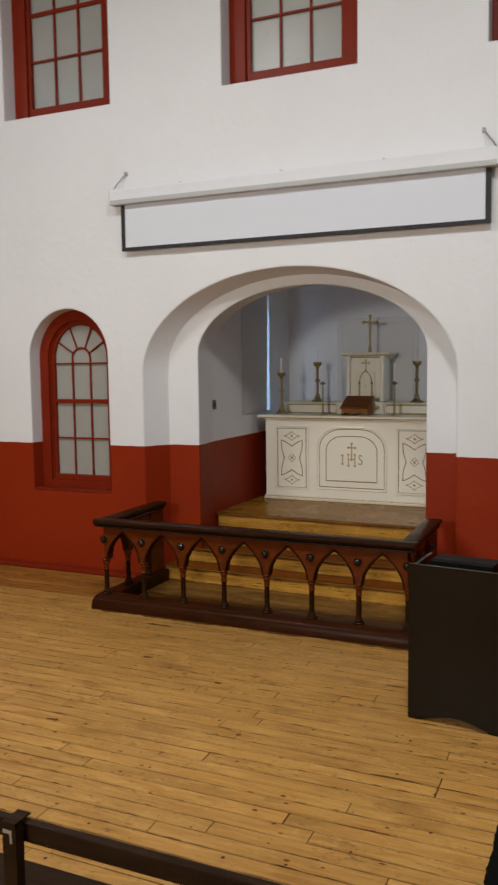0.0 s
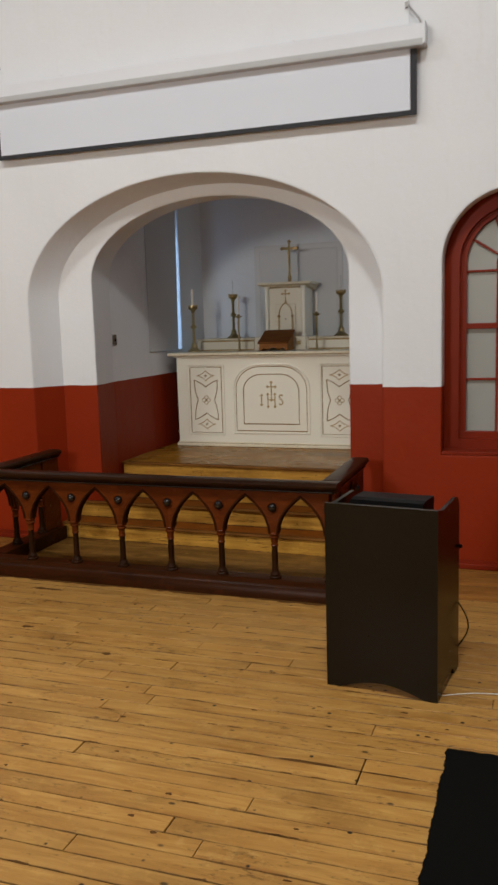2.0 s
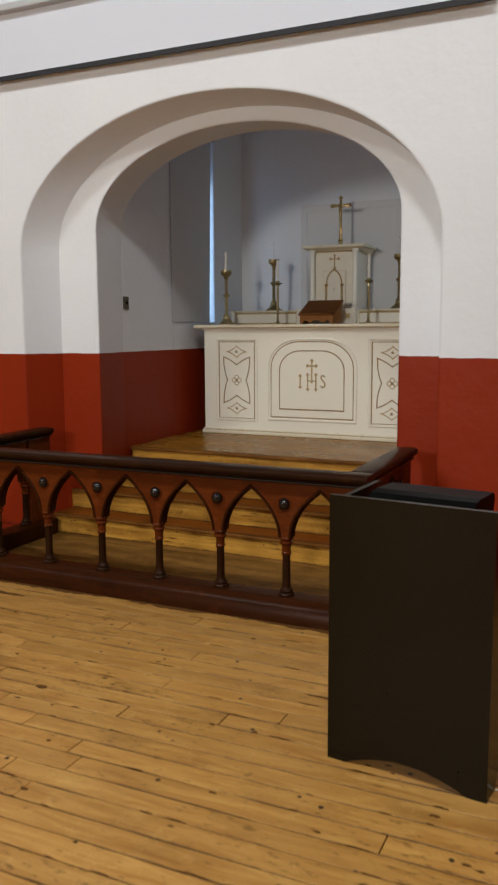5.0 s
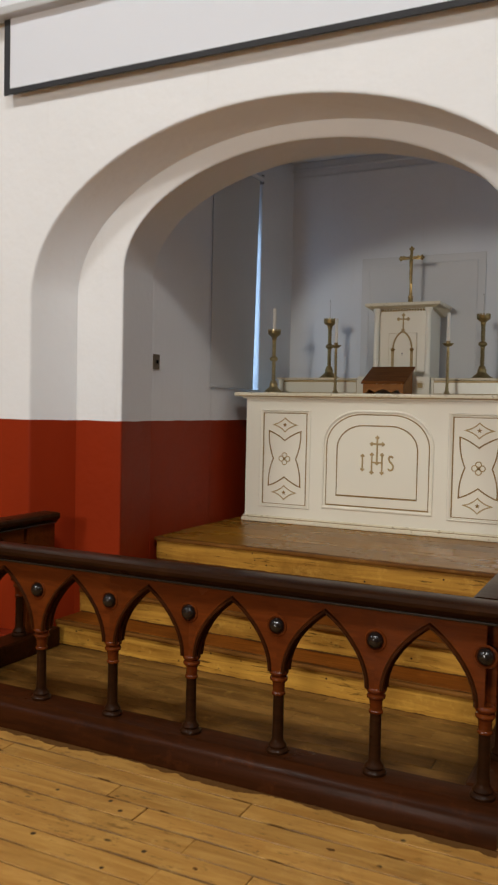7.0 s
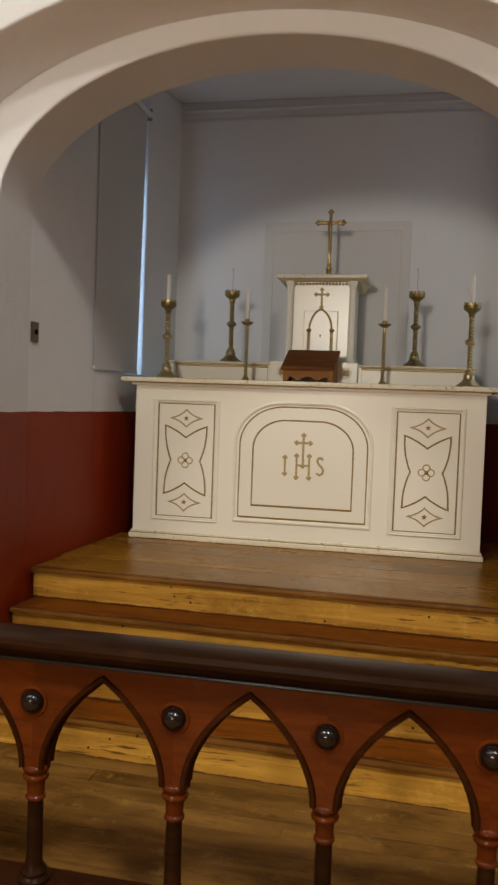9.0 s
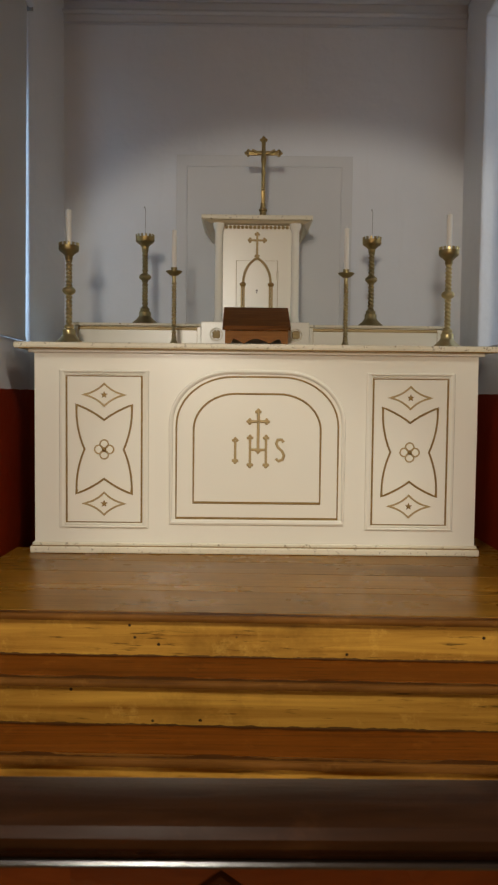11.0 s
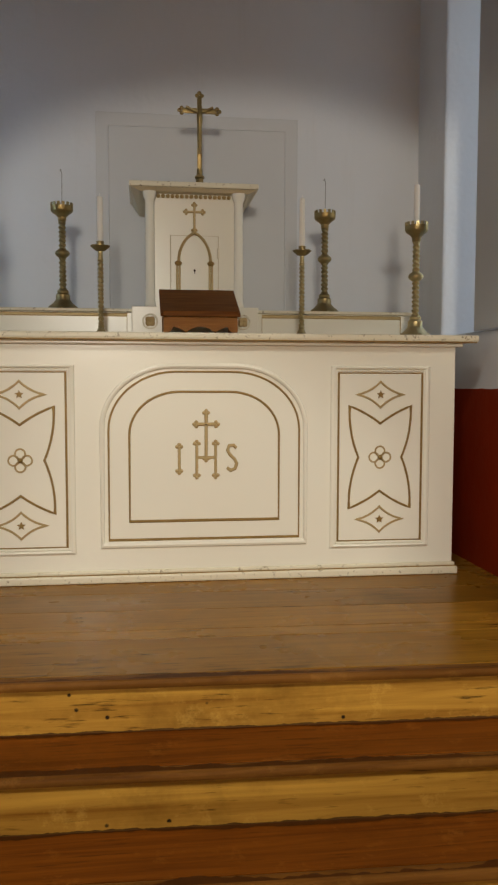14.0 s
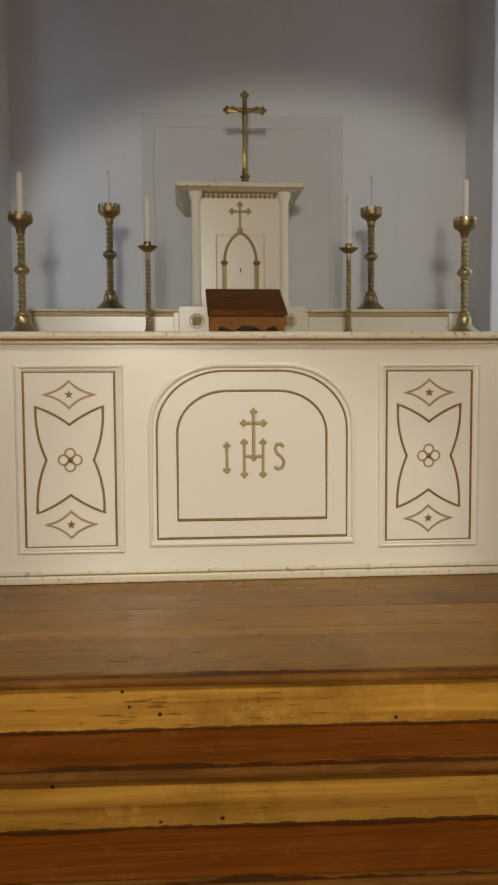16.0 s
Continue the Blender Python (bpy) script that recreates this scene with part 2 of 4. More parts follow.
PANE = plain_material("white_screened_glass", (0.36, 0.365, 0.34), (0.28, 0.285, 0.265), 1.6, 0.30, bump=0.03)
SCREEN = plain_material("screen_fabric", (0.66, 0.69, 0.76), (0.62, 0.65, 0.72), 0.8, 0.75, bump=0.02)
SCREEN_BORDER = plain_material("black_border", (0.012, 0.013, 0.016), (0.02, 0.02, 0.024), 6, 0.7)
CASE = plain_material("white_metal_case", (0.72, 0.74, 0.78), (0.64, 0.655, 0.69), 2, 0.4, bump=0.03)
UNDERSIDE = plain_material("shaded_case_grey", (0.46, 0.465, 0.47), (0.40, 0.405, 0.41), 3, 0.45, bump=0.03)
STEEL = plain_material("grey_bracket", (0.35, 0.34, 0.33), (0.26, 0.25, 0.24), 9, 0.5, 0.6)
LECTERN = plain_material("black_brown_laminate", (0.0055, 0.0035, 0.0010), (0.0085, 0.0054, 0.0017), 3, 0.26, bump=0.01, spec=0.20, uneven=0.06)
RUBBER = plain_material("black_plastic", (0.0016, 0.0017, 0.0016), (0.0028, 0.0029, 0.0028), 12, 0.30, spec=0.015, bump=0.02)
CARPET = plain_material("black_carpet", (0.0028, 0.0028, 0.0024), (0.0065, 0.0062, 0.005), 60, 0.95, bump=0.9, chips=(0.016, 0.015, 0.013), spec=0.04)
BENCH = wood_material("bench_black_brown", (0.010, 0.0052, 0.0025), (0.030, 0.0150, 0.0070), (3, 30, 30), 0.40, vary=0.1, spec=0.05, wear=(0.06, 0.03, 0.014))
CABLE = plain_material("white_cable", (0.72, 0.70, 0.64), (0.62, 0.60, 0.54), 9, 0.5)
BLIND = plain_material("grey_blind_fabric", (0.58, 0.585, 0.59), (0.53, 0.535, 0.54), 1.2, 0.85, bump=0.03)
BOSS = plain_material("black_turned_boss", (0.008, 0.005, 0.004), (0.012, 0.008, 0.006), 20, 0.17, bump=0.03, spec=0.45)
DARKER_CREAM = plain_material("darker_cream_paint", (0.62, 0.53, 0.36), (0.54, 0.45, 0.29), 5, 0.4, bump=0.1)
SWITCH = plain_material("brown_switch", (0.12, 0.09, 0.06), (0.08, 0.06, 0.04), 20, 0.4)
MOULD = plain_material("shadowed_moulding_paint", (0.66, 0.66, 0.665), (0.59, 0.59, 0.59), 2, 0.6)


# ---- mesh helpers ----
def part(name, bm, material, parent=None, label="", turn=True):
    """Links a bmesh, built in world coordinates, as one mesh object under a thing or part."""
    root = parent
    while root is not None and root.parent is not None:
        root = root.parent
    if root is not None:
        bmesh.ops.translate(bm, vec=-root.location, verts=bm.verts)
    if turn:
        bmesh.ops.recalc_face_normals(bm, faces=bm.faces)
    data = bpy.data.meshes.new(name)
    bm.to_mesh(data)
    bm.free()
    data.materials.append(material)
    ob = new(name, data)
    if parent is not None:
        ob.parent = parent
    if label:
        tagged(ob, label)
    return ob


def thing(name, at, label, category, group="", kind=""):
    ob = new(name)
    ob.location = at
    ob.empty_display_size = 0.1
    return tagged(ob, label, category, group, kind)


def smooth(ob, angle=40):
    ob.data.shade_smooth()
    ob.data.set_sharp_from_angle(angle=radians(angle))
    return ob


def box(bm, x0, x1, y0, y1, z0, z1, bevel=0.0):
    made = bmesh.ops.create_cube(bm, size=1.0)["verts"]
    bmesh.ops.transform(bm, matrix=Matrix.LocRotScale(((x0 + x1) / 2, (y0 + y1) / 2, (z0 + z1) / 2), None, (x1 - x0, y1 - y0, z1 - z0)), verts=made)
    if bevel:
        edges = list({e for v in made for e in v.link_edges})
        bmesh.ops.bevel(bm, geom=edges, offset=bevel, segments=2, profile=0.6, affect="EDGES", clamp_overlap=True)
    return bm


def boxed(*a, **k):
    return box(bmesh.new(), *a, **k)


def lathe(bm, centre, profile, n=20, twist=None):
    """Turns (radius, height) pairs round the upright axis at centre. twist: (z0, z1, turns per metre, depth, strands)."""
    cx, cy, cz = centre
    rings = []
    for r, z in profile:
        ring = []
        for i in range(n):
            a = 2 * math.pi * i / n
            rr = r
            if twist and twist[0] <= z <= twist[1]:
                rr = r + twist[3] * math.cos(twist[4] * (a + 2 * math.pi * twist[2] * z / twist[4]))
            ring.append(bm.verts.new((cx + rr * math.cos(a), cy + rr * math.sin(a), cz + z)))
        rings.append(ring)
    for lo, hi in zip(rings, rings[1:]):
        for i in range(n):
            bm.faces.new((lo[i], lo[(i + 1) % n], hi[(i + 1) % n], hi[i]))
    bm.faces.new(rings[0][::-1])
    bm.faces.new(rings[-1])
    return bm


def tube(bm, pts, r, closed=False, n=6, flat=1.0):
    """A rod along a line of points that lie near one upright plane; flat squashes it along y."""
    pts = [Vector(p) for p in pts]
    rings, count = [], len(pts)
    for i, p in enumerate(pts):
        before = pts[i - 1] if (i or closed) else p
        after = pts[(i + 1) % count] if (i + 1 < count or closed) else p
        way = (after - before).normalized()
        up = Vector((0, 1, 0)) if abs(way.y) < 0.9 else Vector((0, 0, 1))
        side = way.cross(up).normalized()
        up = side.cross(way).normalized()
        a, b = (p - before), (after - p)
        stretch = 1.0
        if a.length > 1e-6 and b.length > 1e-6:
            stretch = min(2.0, 1 / max(0.3, math.cos(a.angle(b) / 2)))
        rings.append([bm.verts.new(p + side * math.cos(2 * math.pi * k / n) * r * stretch + up * math.sin(2 * math.pi * k / n) * r * flat) for k in range(n)])
    pairs = list(zip(rings, rings[1:])) + ([(rings[-1], rings[0])] if closed else [])
    for lo, hi in pairs:
        for k in range(n):
            bm.faces.new((lo[k], lo[(k + 1) % n], hi[(k + 1) % n], hi[k]))
    if not closed:
        bm.faces.new(rings[0][::-1])
        bm.faces.new(rings[-1])
    return bm


def prism(bm, outline, y0, y1, axis="y"):
    """A plate: an outline of (x, z) pairs pushed from y0 to y1 (axis 'x': the outline is (y, z))."""
    put = (lambda a, b, d: (a, d, b)) if axis == "y" else (lambda a, b, d: (d, a, b))
    front = [bm.verts.new(put(a, b, y0)) for a, b in outline]
    back = [bm.verts.new(put(a, b, y1)) for a, b in outline]
    bm.faces.new(front)
    bm.faces.new(back[::-1])
    for i in range(len(outline)):
        j = (i + 1) % len(outline)
        bm.faces.new((front[j], front[i], back[i], back[j]))
    return bm


def arch_top(x, o):
    """Height of the head of an opening o = (centre, half width, sill, spring, rise) at x."""
    u = min(1.0, abs(x - o[0]) / o[1])
    return o[3] + o[4] * math.sqrt(max(0.0, 1 - u * u))


def wall_with_openings(x0, x1, z0, z1, y0, y1, openings, steps=120, back=None):
    """A wall from y0 (its face) to y1 with openings through it. back: for an opening's index, the same opening at the far face."""
    bm = bmesh.new()
    back = back or {}
    cuts = {x0, x1}
    for o in openings:
        for i in range(steps + 1):
            cuts.add(round(o[0] - o[1] * math.cos(math.pi * i / steps), 5))
    cuts = sorted(cuts)

    def quad(*p):
        bm.faces.new([bm.verts.new(v) for v in p])

    for a, b in zip(cuts, cuts[1:]):
        mid = (a + b) / 2
        inside = sorted([(o, i) for i, o in enumerate(openings) if abs(mid - o[0]) < o[1]], key=lambda e: e[0][2])
        low_a = low_b = z0
        for o, i in inside:
            if o[2] > z0:
                quad((a, y0, low_a), (b, y0, low_b), (b, y0, o[2]), (a, y0, o[2]))
            low_a, low_b = arch_top(a, o), arch_top(b, o)
            k = back.get(i, o)
            ka, kb = k[0] + (a - o[0]) / o[1] * k[1], k[0] + (b - o[0]) / o[1] * k[1]
            quad((ka, y1, arch_top(ka, k)), (kb, y1, arch_top(kb, k)), (b, y0, low_b), (a, y0, low_a))
            if o[2] > z0:
                quad((a, y0, o[2]), (b, y0, o[2]), (kb, y1, o[2]), (ka, y1, o[2]))
        quad((a, y0, low_a), (b, y0, low_b), (b, y0, z1), (a, y0, z1))
    for i, o in enumerate(openings):
        k = back.get(i, o)
        for s in (-1, 1):
            ring = [(o[0] + s * o[1], y0, o[2]), (o[0] + s * o[1], y0, o[3]), (k[0] + s * k[1], y1, k[3]), (k[0] + s * k[1], y1, k[2])]
            quad(*(ring if s > 0 else ring[::-1]))
    for p in (((x0, y1, z0), (x1, y1, z0), (x1, y1, z1), (x0, y1, z1)),):
        if not openings:
            quad(*p)
    bmesh.ops.remove_doubles(bm, verts=bm.verts, dist=0.0004)
    return bm


# ---- the structure ----
ORDER_Y, CHANCEL_Y, BACK_Y = -1.604, -1.167, 1.03
NX0, NX1, NY0, NZ = -6.2, 6.0, -15.0, 7.6
OUTER = (-0.085, 1.648, 0.0, 2.20, 1.045)
OUTER_IN = (-0.020, 1.560, 0.0, 2.25, 0.94)
INNER = (0.01, 1.222, 0.0, 2.40, 0.688)
INNER_IN = (0.0025, 1.2715, 0.0, 2.42, 0.70)
LOW_L, LOW_R = (-2.69, 0.525, 0.893, 2.40, 0.535), (2.555, 0.525, 0.893, 2.40, 0.535)
UPPER = [(-2.745, 0.695, 5.035, 6.85, 0.001), (-0.06, 0.69, 5.035, 6.85, 0.001), (2.49, 0.695, 5.035, 6.85, 0.001)]

ob = part("wall_north", wall_with_openings(NX0, NX1, 0, NZ, WALL_Y, ORDER_Y, [OUTER, LOW_L, LOW_R, *UPPER], back={0: OUTER_IN}), PLASTER, turn=False)
tagged(ob, "white plaster wall with red painted dado and arched chancel opening", "wall", kind="structure")
ob = part("wall_chancel_arch", wall_with_openings(NX0, NX1, 0, NZ, ORDER_Y + 0.002, CHANCEL_Y, [INNER], back={0: INNER_IN}), PLASTER, turn=False)
tagged(ob, "inner order of the chancel arch, white plaster over red dado", "wall", kind="structure")
# unseen closing walls and ceiling, made brown to cut the light bounced back
for name, dims in (("wall_west", (NX0 - 0.3, NX0, NY0, WALL_Y, 0, NZ)), ("wall_east", (NX1, NX1 + 0.3, NY0, WALL_Y, 0, NZ))):
    tagged(part(name, boxed(*dims), UNSEEN_WOOD), "plain unseen side wall, brown to cut bounced light", "wall", kind="structure")
tagged(part("wall_south", boxed(NX0 - 0.3, NX1 + 0.3, NY0 - 0.3, NY0, 0, NZ), UNSEEN_WOOD), "plain unseen end wall, brown to cut bounced light", "wall", kind="structure")
tagged(part("ceiling", boxed(NX0 - 0.3, NX1 + 0.3, NY0 - 0.3, CHANCEL_Y, NZ, NZ + 0.2), UNSEEN_WOOD), "plain unseen nave ceiling, brown to cut bounced light", "ceiling", kind="structure")

# chancel: side walls with a window opening each, back wall, ceiling, cornice
CX0, CX1, CZ = -1.27, 1.275, 3.80
WIN = (-0.31, 0.555, 1.70, 3.56)


def side_wall(name, x, out, bend=0.0, far=0.0):
    """A chancel side wall at x, thick towards out, with a square window opening; bend: how far its far end leans in; far: how much deeper the opening reaches."""
    bm = bmesh.new()
    y0, y1, z0, z1 = WIN
    y1 += far
    for a in ((CHANCEL_Y, y0, 0, CZ), (y0, y1, 0, z0), (y0, y1, z1, CZ)):
        box(bm, min(x, x + out), max(x, x + out), *a)
    end = [(x, y1), (x - bend, BACK_Y + 0.02), (x + out, BACK_Y + 0.02), (x + out, y1)]
    lo = [bm.verts.new((p, q, 0)) for p, q in end]
    hi = [bm.verts.new((p, q, CZ)) for p, q in end]
    bm.faces.new(lo), bm.faces.new(hi)
    for i in range(4):
        j = (i + 1) % 4
        bm.faces.new((lo[i], lo[j], hi[j], hi[i]))
    return tagged(part(name, bm, PLASTER), "chancel side wall, white plaster over red dado, with a window", "wall", kind="structure")


side_wall("wall_chancel_west", CX0, -0.30, -0.095)
side_wall("wall_chancel_east", CX1, 0.30, 0.0, 0.075)
tagged(part("wall_chancel_back", boxed(CX0 - 0.3, CX1 + 0.3, BACK_Y, BACK_Y + 0.25, 0, CZ), PLASTER), "white plaster back wall of the chancel", "wall", kind="structure")
tagged(part("ceiling_chancel", boxed(CX0 - 0.3, CX1 + 0.3, CHANCEL_Y, BACK_Y + 0.25, CZ, CZ + 0.2), CEILING), "plain white chancel ceiling", "ceiling", kind="structure")
bm = bmesh.new()
box(bm, CX0 + 0.05, CX1, BACK_Y - 0.028, BACK_Y - 0.002, 3.715, 3.745, 0.012)
box(bm, CX0 + 0.05, CX1, BACK_Y - 0.014, BACK_Y - 0.003, 3.655, 3.672, 0.005)
tagged(part("cornice", bm, CEILING), "painted moulding below the chancel ceiling", "cornice", kind="structure")
# skirting of the north wall
for x0, x1 in ((NX0, -1.725), (1.555, NX1)):
    tagged(part("baseboard", boxed(x0, x1, WALL_Y - 0.125, WALL_Y - 0.001, 0.0, 0.048, 0.010), RED_WOOD), "low red painted kerb along the wall's foot", "skirting", kind="structure")


# ---- windows ----
def arched_window(name, o, label):
    xc, half, sill, spring, rise = o
    w = thing(name, (xc, WALL_Y + 0.16, sill), label, "window", kind="structure")
    y = WALL_Y + 0.175

    def ring(inset, n=28):
        h = half - inset
        pts = [(xc - h, sill + inset * 0.9)]
        pts += [(xc - h * math.cos(math.pi * i / n), spring + (rise - inset) * math.sin(math.pi * i / n)) for i in range(n + 1)]
        return pts + [(xc + h, sill + inset * 0.9)]

    def band(i0, i1, ya, yb):
        bm = bmesh.new()
        a, b = ring(i0), ring(i1)
        va, vb = [bm.verts.new((x, ya, z)) for x, z in a], [bm.verts.new((x, ya, z)) for x, z in b]
        wa, wb = [bm.verts.new((x, yb, z)) for x, z in a], [bm.verts.new((x, yb, z)) for x, z in b]
        for i in range(len(a)):
            j = (i + 1) % len(a)
            bm.faces.new((va[i], va[j], vb[j], vb[i]))
            bm.faces.new((vb[i], vb[j], wb[j], wb[i]))
            bm.faces.new((va[j], va[i], wa[i], wa[j]))
        return bm

    smooth(part("window_frame", band(0.001, 0.118, y, y + 0.11), RED_WOOD, w), 30)
    smooth(part("inner_frame", band(0.116, 0.134, y + 0.035, y + 0.11), RED_WOOD, w), 30)
    sash = smooth(part("sash", band(0.132, 0.168, y + 0.050, y + 0.11), RED_WOOD, w), 30)
    part("bottom_rail", boxed(xc - half + 0.11, xc + half - 0.11, y + 0.045, y + 0.10, sill + 0.09, sill + 0.165, 0.006), RED_WOOD, sash)
    g, yb = half - 0.162, y + 0.065
    mid = sill + 1.012
    part("meeting_rail", boxed(xc - g, xc + g, yb - 0.015, yb + 0.03, mid - 0.022, mid + 0.022, 0.004), RED_WOOD, sash)
    for z in (sill + 0.587, spring - 0.065):
        part("glazing_bar", boxed(xc - g, xc + g, yb, yb + 0.024, z - 0.009, z + 0.009, 0.004), RED_WOOD, sash)
    for s in (-1, 1):
        part("glazing_bar", boxed(xc + s * g / 3 - 0.009, xc + s * g / 3 + 0.009, yb + 0.002, yb + 0.026, sill + 0.16, spring - 0.065, 0.004), RED_WOOD, sash)
    zc, r = spring - 0.065, g / 3
    arc = [(xc - r * math.cos(math.pi * i / 14), yb + 0.012, zc + 0.06 + (r * 0.95) * math.sin(math.pi * i / 14)) for i in range(15)]
    part("fan_bar", tube(bmesh.new(), [(xc - r, yb + 0.012, zc), *arc, (xc + r, yb + 0.012, zc)], 0.012), RED_WOOD, sash)
    for a in (28, 65, 115, 152):
        c, s = math.cos(radians(a)), math.sin(radians(a))
        part("fan_bar", tube(bmesh.new(), [(xc + r * c, yb + 0.012, zc + 0.06 + r * 0.95 * s), (xc + g * c, yb + 0.012, spring + (rise - 0.14) * s)], 0.010), RED_WOOD, sash)
    # panes: three across, each row by itself, and the fan
    rows = [(sill + 0.15, sill + 0.587), (sill + 0.587, mid), (mid, spring - 0.065)]
    for z0, z1 in rows:
        for k in range(3):
            x = xc - g + 2 * g * k / 3
            part("pane", boxed(x, x + 2 * g / 3, yb + 0.027, yb + 0.032, z0, z1), PANE, sash)
    fan = [(xc - (g + 0.02) * math.cos(math.pi * i / 20), max(spring - 0.065, spring + (rise - 0.13) * math.sin(math.pi * i / 20) - (0.065 if i in (0, 20) else 0))) for i in range(21)]
    part("pane", prism(bmesh.new(), fan, yb + 0.027, yb + 0.032), PANE, sash)
    part("window_sill", boxed(xc - half + 0.003, xc + half - 0.003, WALL_Y + 0.004, y + 0.09, sill + 0.001, sill + 0.03, 0.006), RED_WOOD, w)
    return w


arched_window("window_1", LOW_L, "round-headed red sash window with white screened panes")
arched_window("window_2", LOW_R, "round-headed red sash window with white screened panes")


def square_window(name, o):
    xc, half, sill, top, _ = o
    w = thing(name, (xc, WALL_Y + 0.14, sill), "tall red sash window with many white screened panes", "window", kind="structure")
    y = WALL_Y + 0.185
    for s in (-1, 1):
        x = xc + s * (half - 0.09)
        part("window_frame", boxed(x - 0.088, x + 0.088, y, y + 0.09, sill + 0.002, top - 0.002, 0.008), RED_WOOD, w)
    part("window_frame", boxed(xc - half + 0.18, xc + half - 0.18, y, y + 0.09, top - 0.1, top - 0.002, 0.008), RED_WOOD, w)
    part("window_frame", boxed(xc - half + 0.18, xc + half - 0.18, y + 0.01, y + 0.09, sill + 0.002, sill + 0.06, 0.008), RED_WOOD, w)
    g = half - 0.18
    sash = part("sash", boxed(xc - g, xc + g, y + 0.03, y + 0.075, sill + 0.06, sill + 0.16, 0.004), RED_WOOD, w)
    for s in (-1, 1):
        part("stile", boxed(xc + s * (g - 0.02) - 0.02, xc + s * (g - 0.02) + 0.02, y + 0.03, y + 0.075, sill + 0.16, top - 0.1, 0.004), RED_WOOD, sash)
    g -= 0.04
    rows = [sill + 0.16 + 0.505 * k for k in range(4)]
    for k, z in enumerate(rows[1:]):
        big = 0.02 if k == 1 else 0.011
        part("glazing_bar", boxed(xc - g, xc + g, y + 0.045, y + 0.070, z - big, z + big, 0.004), RED_WOOD, sash)
    for s in (-1, 1):
        part("glazing_bar", boxed(xc + s * g / 3 - 0.011, xc + s * g / 3 + 0.011, y + 0.047, y + 0.072, sill + 0.16, top - 0.1, 0.004), RED_WOOD, sash)
    for z0 in rows[:-1]:
        for k in range(3):
            x = xc - g + 2 * g * k / 3
            part("pane", boxed(x, x + 2 * g / 3, y + 0.080, y + 0.085, z0, z0 + 0.505), PANE, sash)


for i, o in enumerate(UPPER):
    square_window("window_%d" % (i + 3), o)


# chancel windows: panes behind roller blinds
def roller_blind(x, s, y0, y1):
    b = thing("roller_blind", (x, (y0 + y1) / 2, 3.5), "lowered grey roller blind over a chancel window", "blind", group="chancel blinds")
    bm = bmesh.new()
    n = 14
    for i in range(n):
        ya, yb = y0 + (y1 - y0) * i / n, y0 + (y1 - y0) * (i + 1) / n
        wob = [x + s * 0.003 * math.sin(7.0 * v) for v in (ya, yb)]
        drawn = 0.925 if s > 0 else 1.0
        vs = [bm.verts.new(p) for p in ((wob[0], y0 + (ya - y0) * drawn, 1.72), (wob[1], y0 + (yb - y0) * drawn, 1.72), (wob[1], yb, 3.52), (wob[0], ya, 3.52))]
        ws = [bm.verts.new((v.co.x + s * 0.003, v.co.y, v.co.z)) for v in vs]
        bm.faces.new(vs), bm.faces.new(ws[::-1])
        for k in range(4):
            bm.faces.new((vs[k], ws[k], ws[(k + 1) % 4], vs[(k + 1) % 4]))
    bmesh.ops.remove_doubles(bm, verts=bm.verts, dist=0.0001)
    part("fabric", bm, BLIND, b)
    part("bottom_bar", boxed(x - 0.008, x + 0.008, y0, y1 - (0.062 if s > 0 else 0.0), 1.700, 1.722, 0.004), BLIND, b)
    part("roller", tube(bmesh.new(), [(x + s * 0.018, y0 - 0.01, 3.53), (x + s * 0.018, y1 + 0.02, 3.53)], 0.022, n=12), CASE, b)
    part("bracket", boxed(x - 0.03, x + 0.03, y1 + 0.02, y1 + 0.03, 3.49, 3.57, 0.003), STEEL, b)


roller_blind(CX0 + 0.010, 1, -0.345, 0.475)
roller_blind(CX1 - 0.010, -1, -0.325, 0.175)


# ---- chancel platform and steps ----
RISE, TREAD = 0.155, 0.245
LEVELS = [(-1.18, 0.62, -1.248, 1.250), (-1.425, 0.465, -1.234, 1.236), (-1.67, 0.31, -1.53, 1.45), (-1.915, 0.155, -1.53, 1.45)]


DARK_MARKS = plain_material("dark_brown_marks", (0.065, 0.027, 0.007), (0.12, 0.055, 0.014), 30, 0.7, bump=0.4, spec=0.1)


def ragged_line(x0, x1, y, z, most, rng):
    """A thin ragged dark strip standing against an upright board's foot."""
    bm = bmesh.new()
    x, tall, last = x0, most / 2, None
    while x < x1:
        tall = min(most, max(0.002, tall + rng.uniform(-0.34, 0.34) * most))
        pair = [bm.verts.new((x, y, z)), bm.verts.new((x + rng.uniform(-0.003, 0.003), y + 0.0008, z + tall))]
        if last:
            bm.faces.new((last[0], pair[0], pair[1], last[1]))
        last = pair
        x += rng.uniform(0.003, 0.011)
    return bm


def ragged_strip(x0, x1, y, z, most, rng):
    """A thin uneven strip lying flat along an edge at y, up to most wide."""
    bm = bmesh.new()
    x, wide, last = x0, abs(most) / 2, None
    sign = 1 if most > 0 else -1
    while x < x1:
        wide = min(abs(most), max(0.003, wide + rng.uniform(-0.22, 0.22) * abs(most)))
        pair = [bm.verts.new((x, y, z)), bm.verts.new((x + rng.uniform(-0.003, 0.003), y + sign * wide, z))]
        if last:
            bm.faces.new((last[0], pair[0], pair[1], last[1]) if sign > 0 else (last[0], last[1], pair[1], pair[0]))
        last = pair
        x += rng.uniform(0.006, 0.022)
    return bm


DARK_BROWN = plain_material("dark_brown_strip", (0.040, 0.0125, 0.002), (0.085, 0.027, 0.004), 24, 0.55, bump=0.1, spec=0.1)


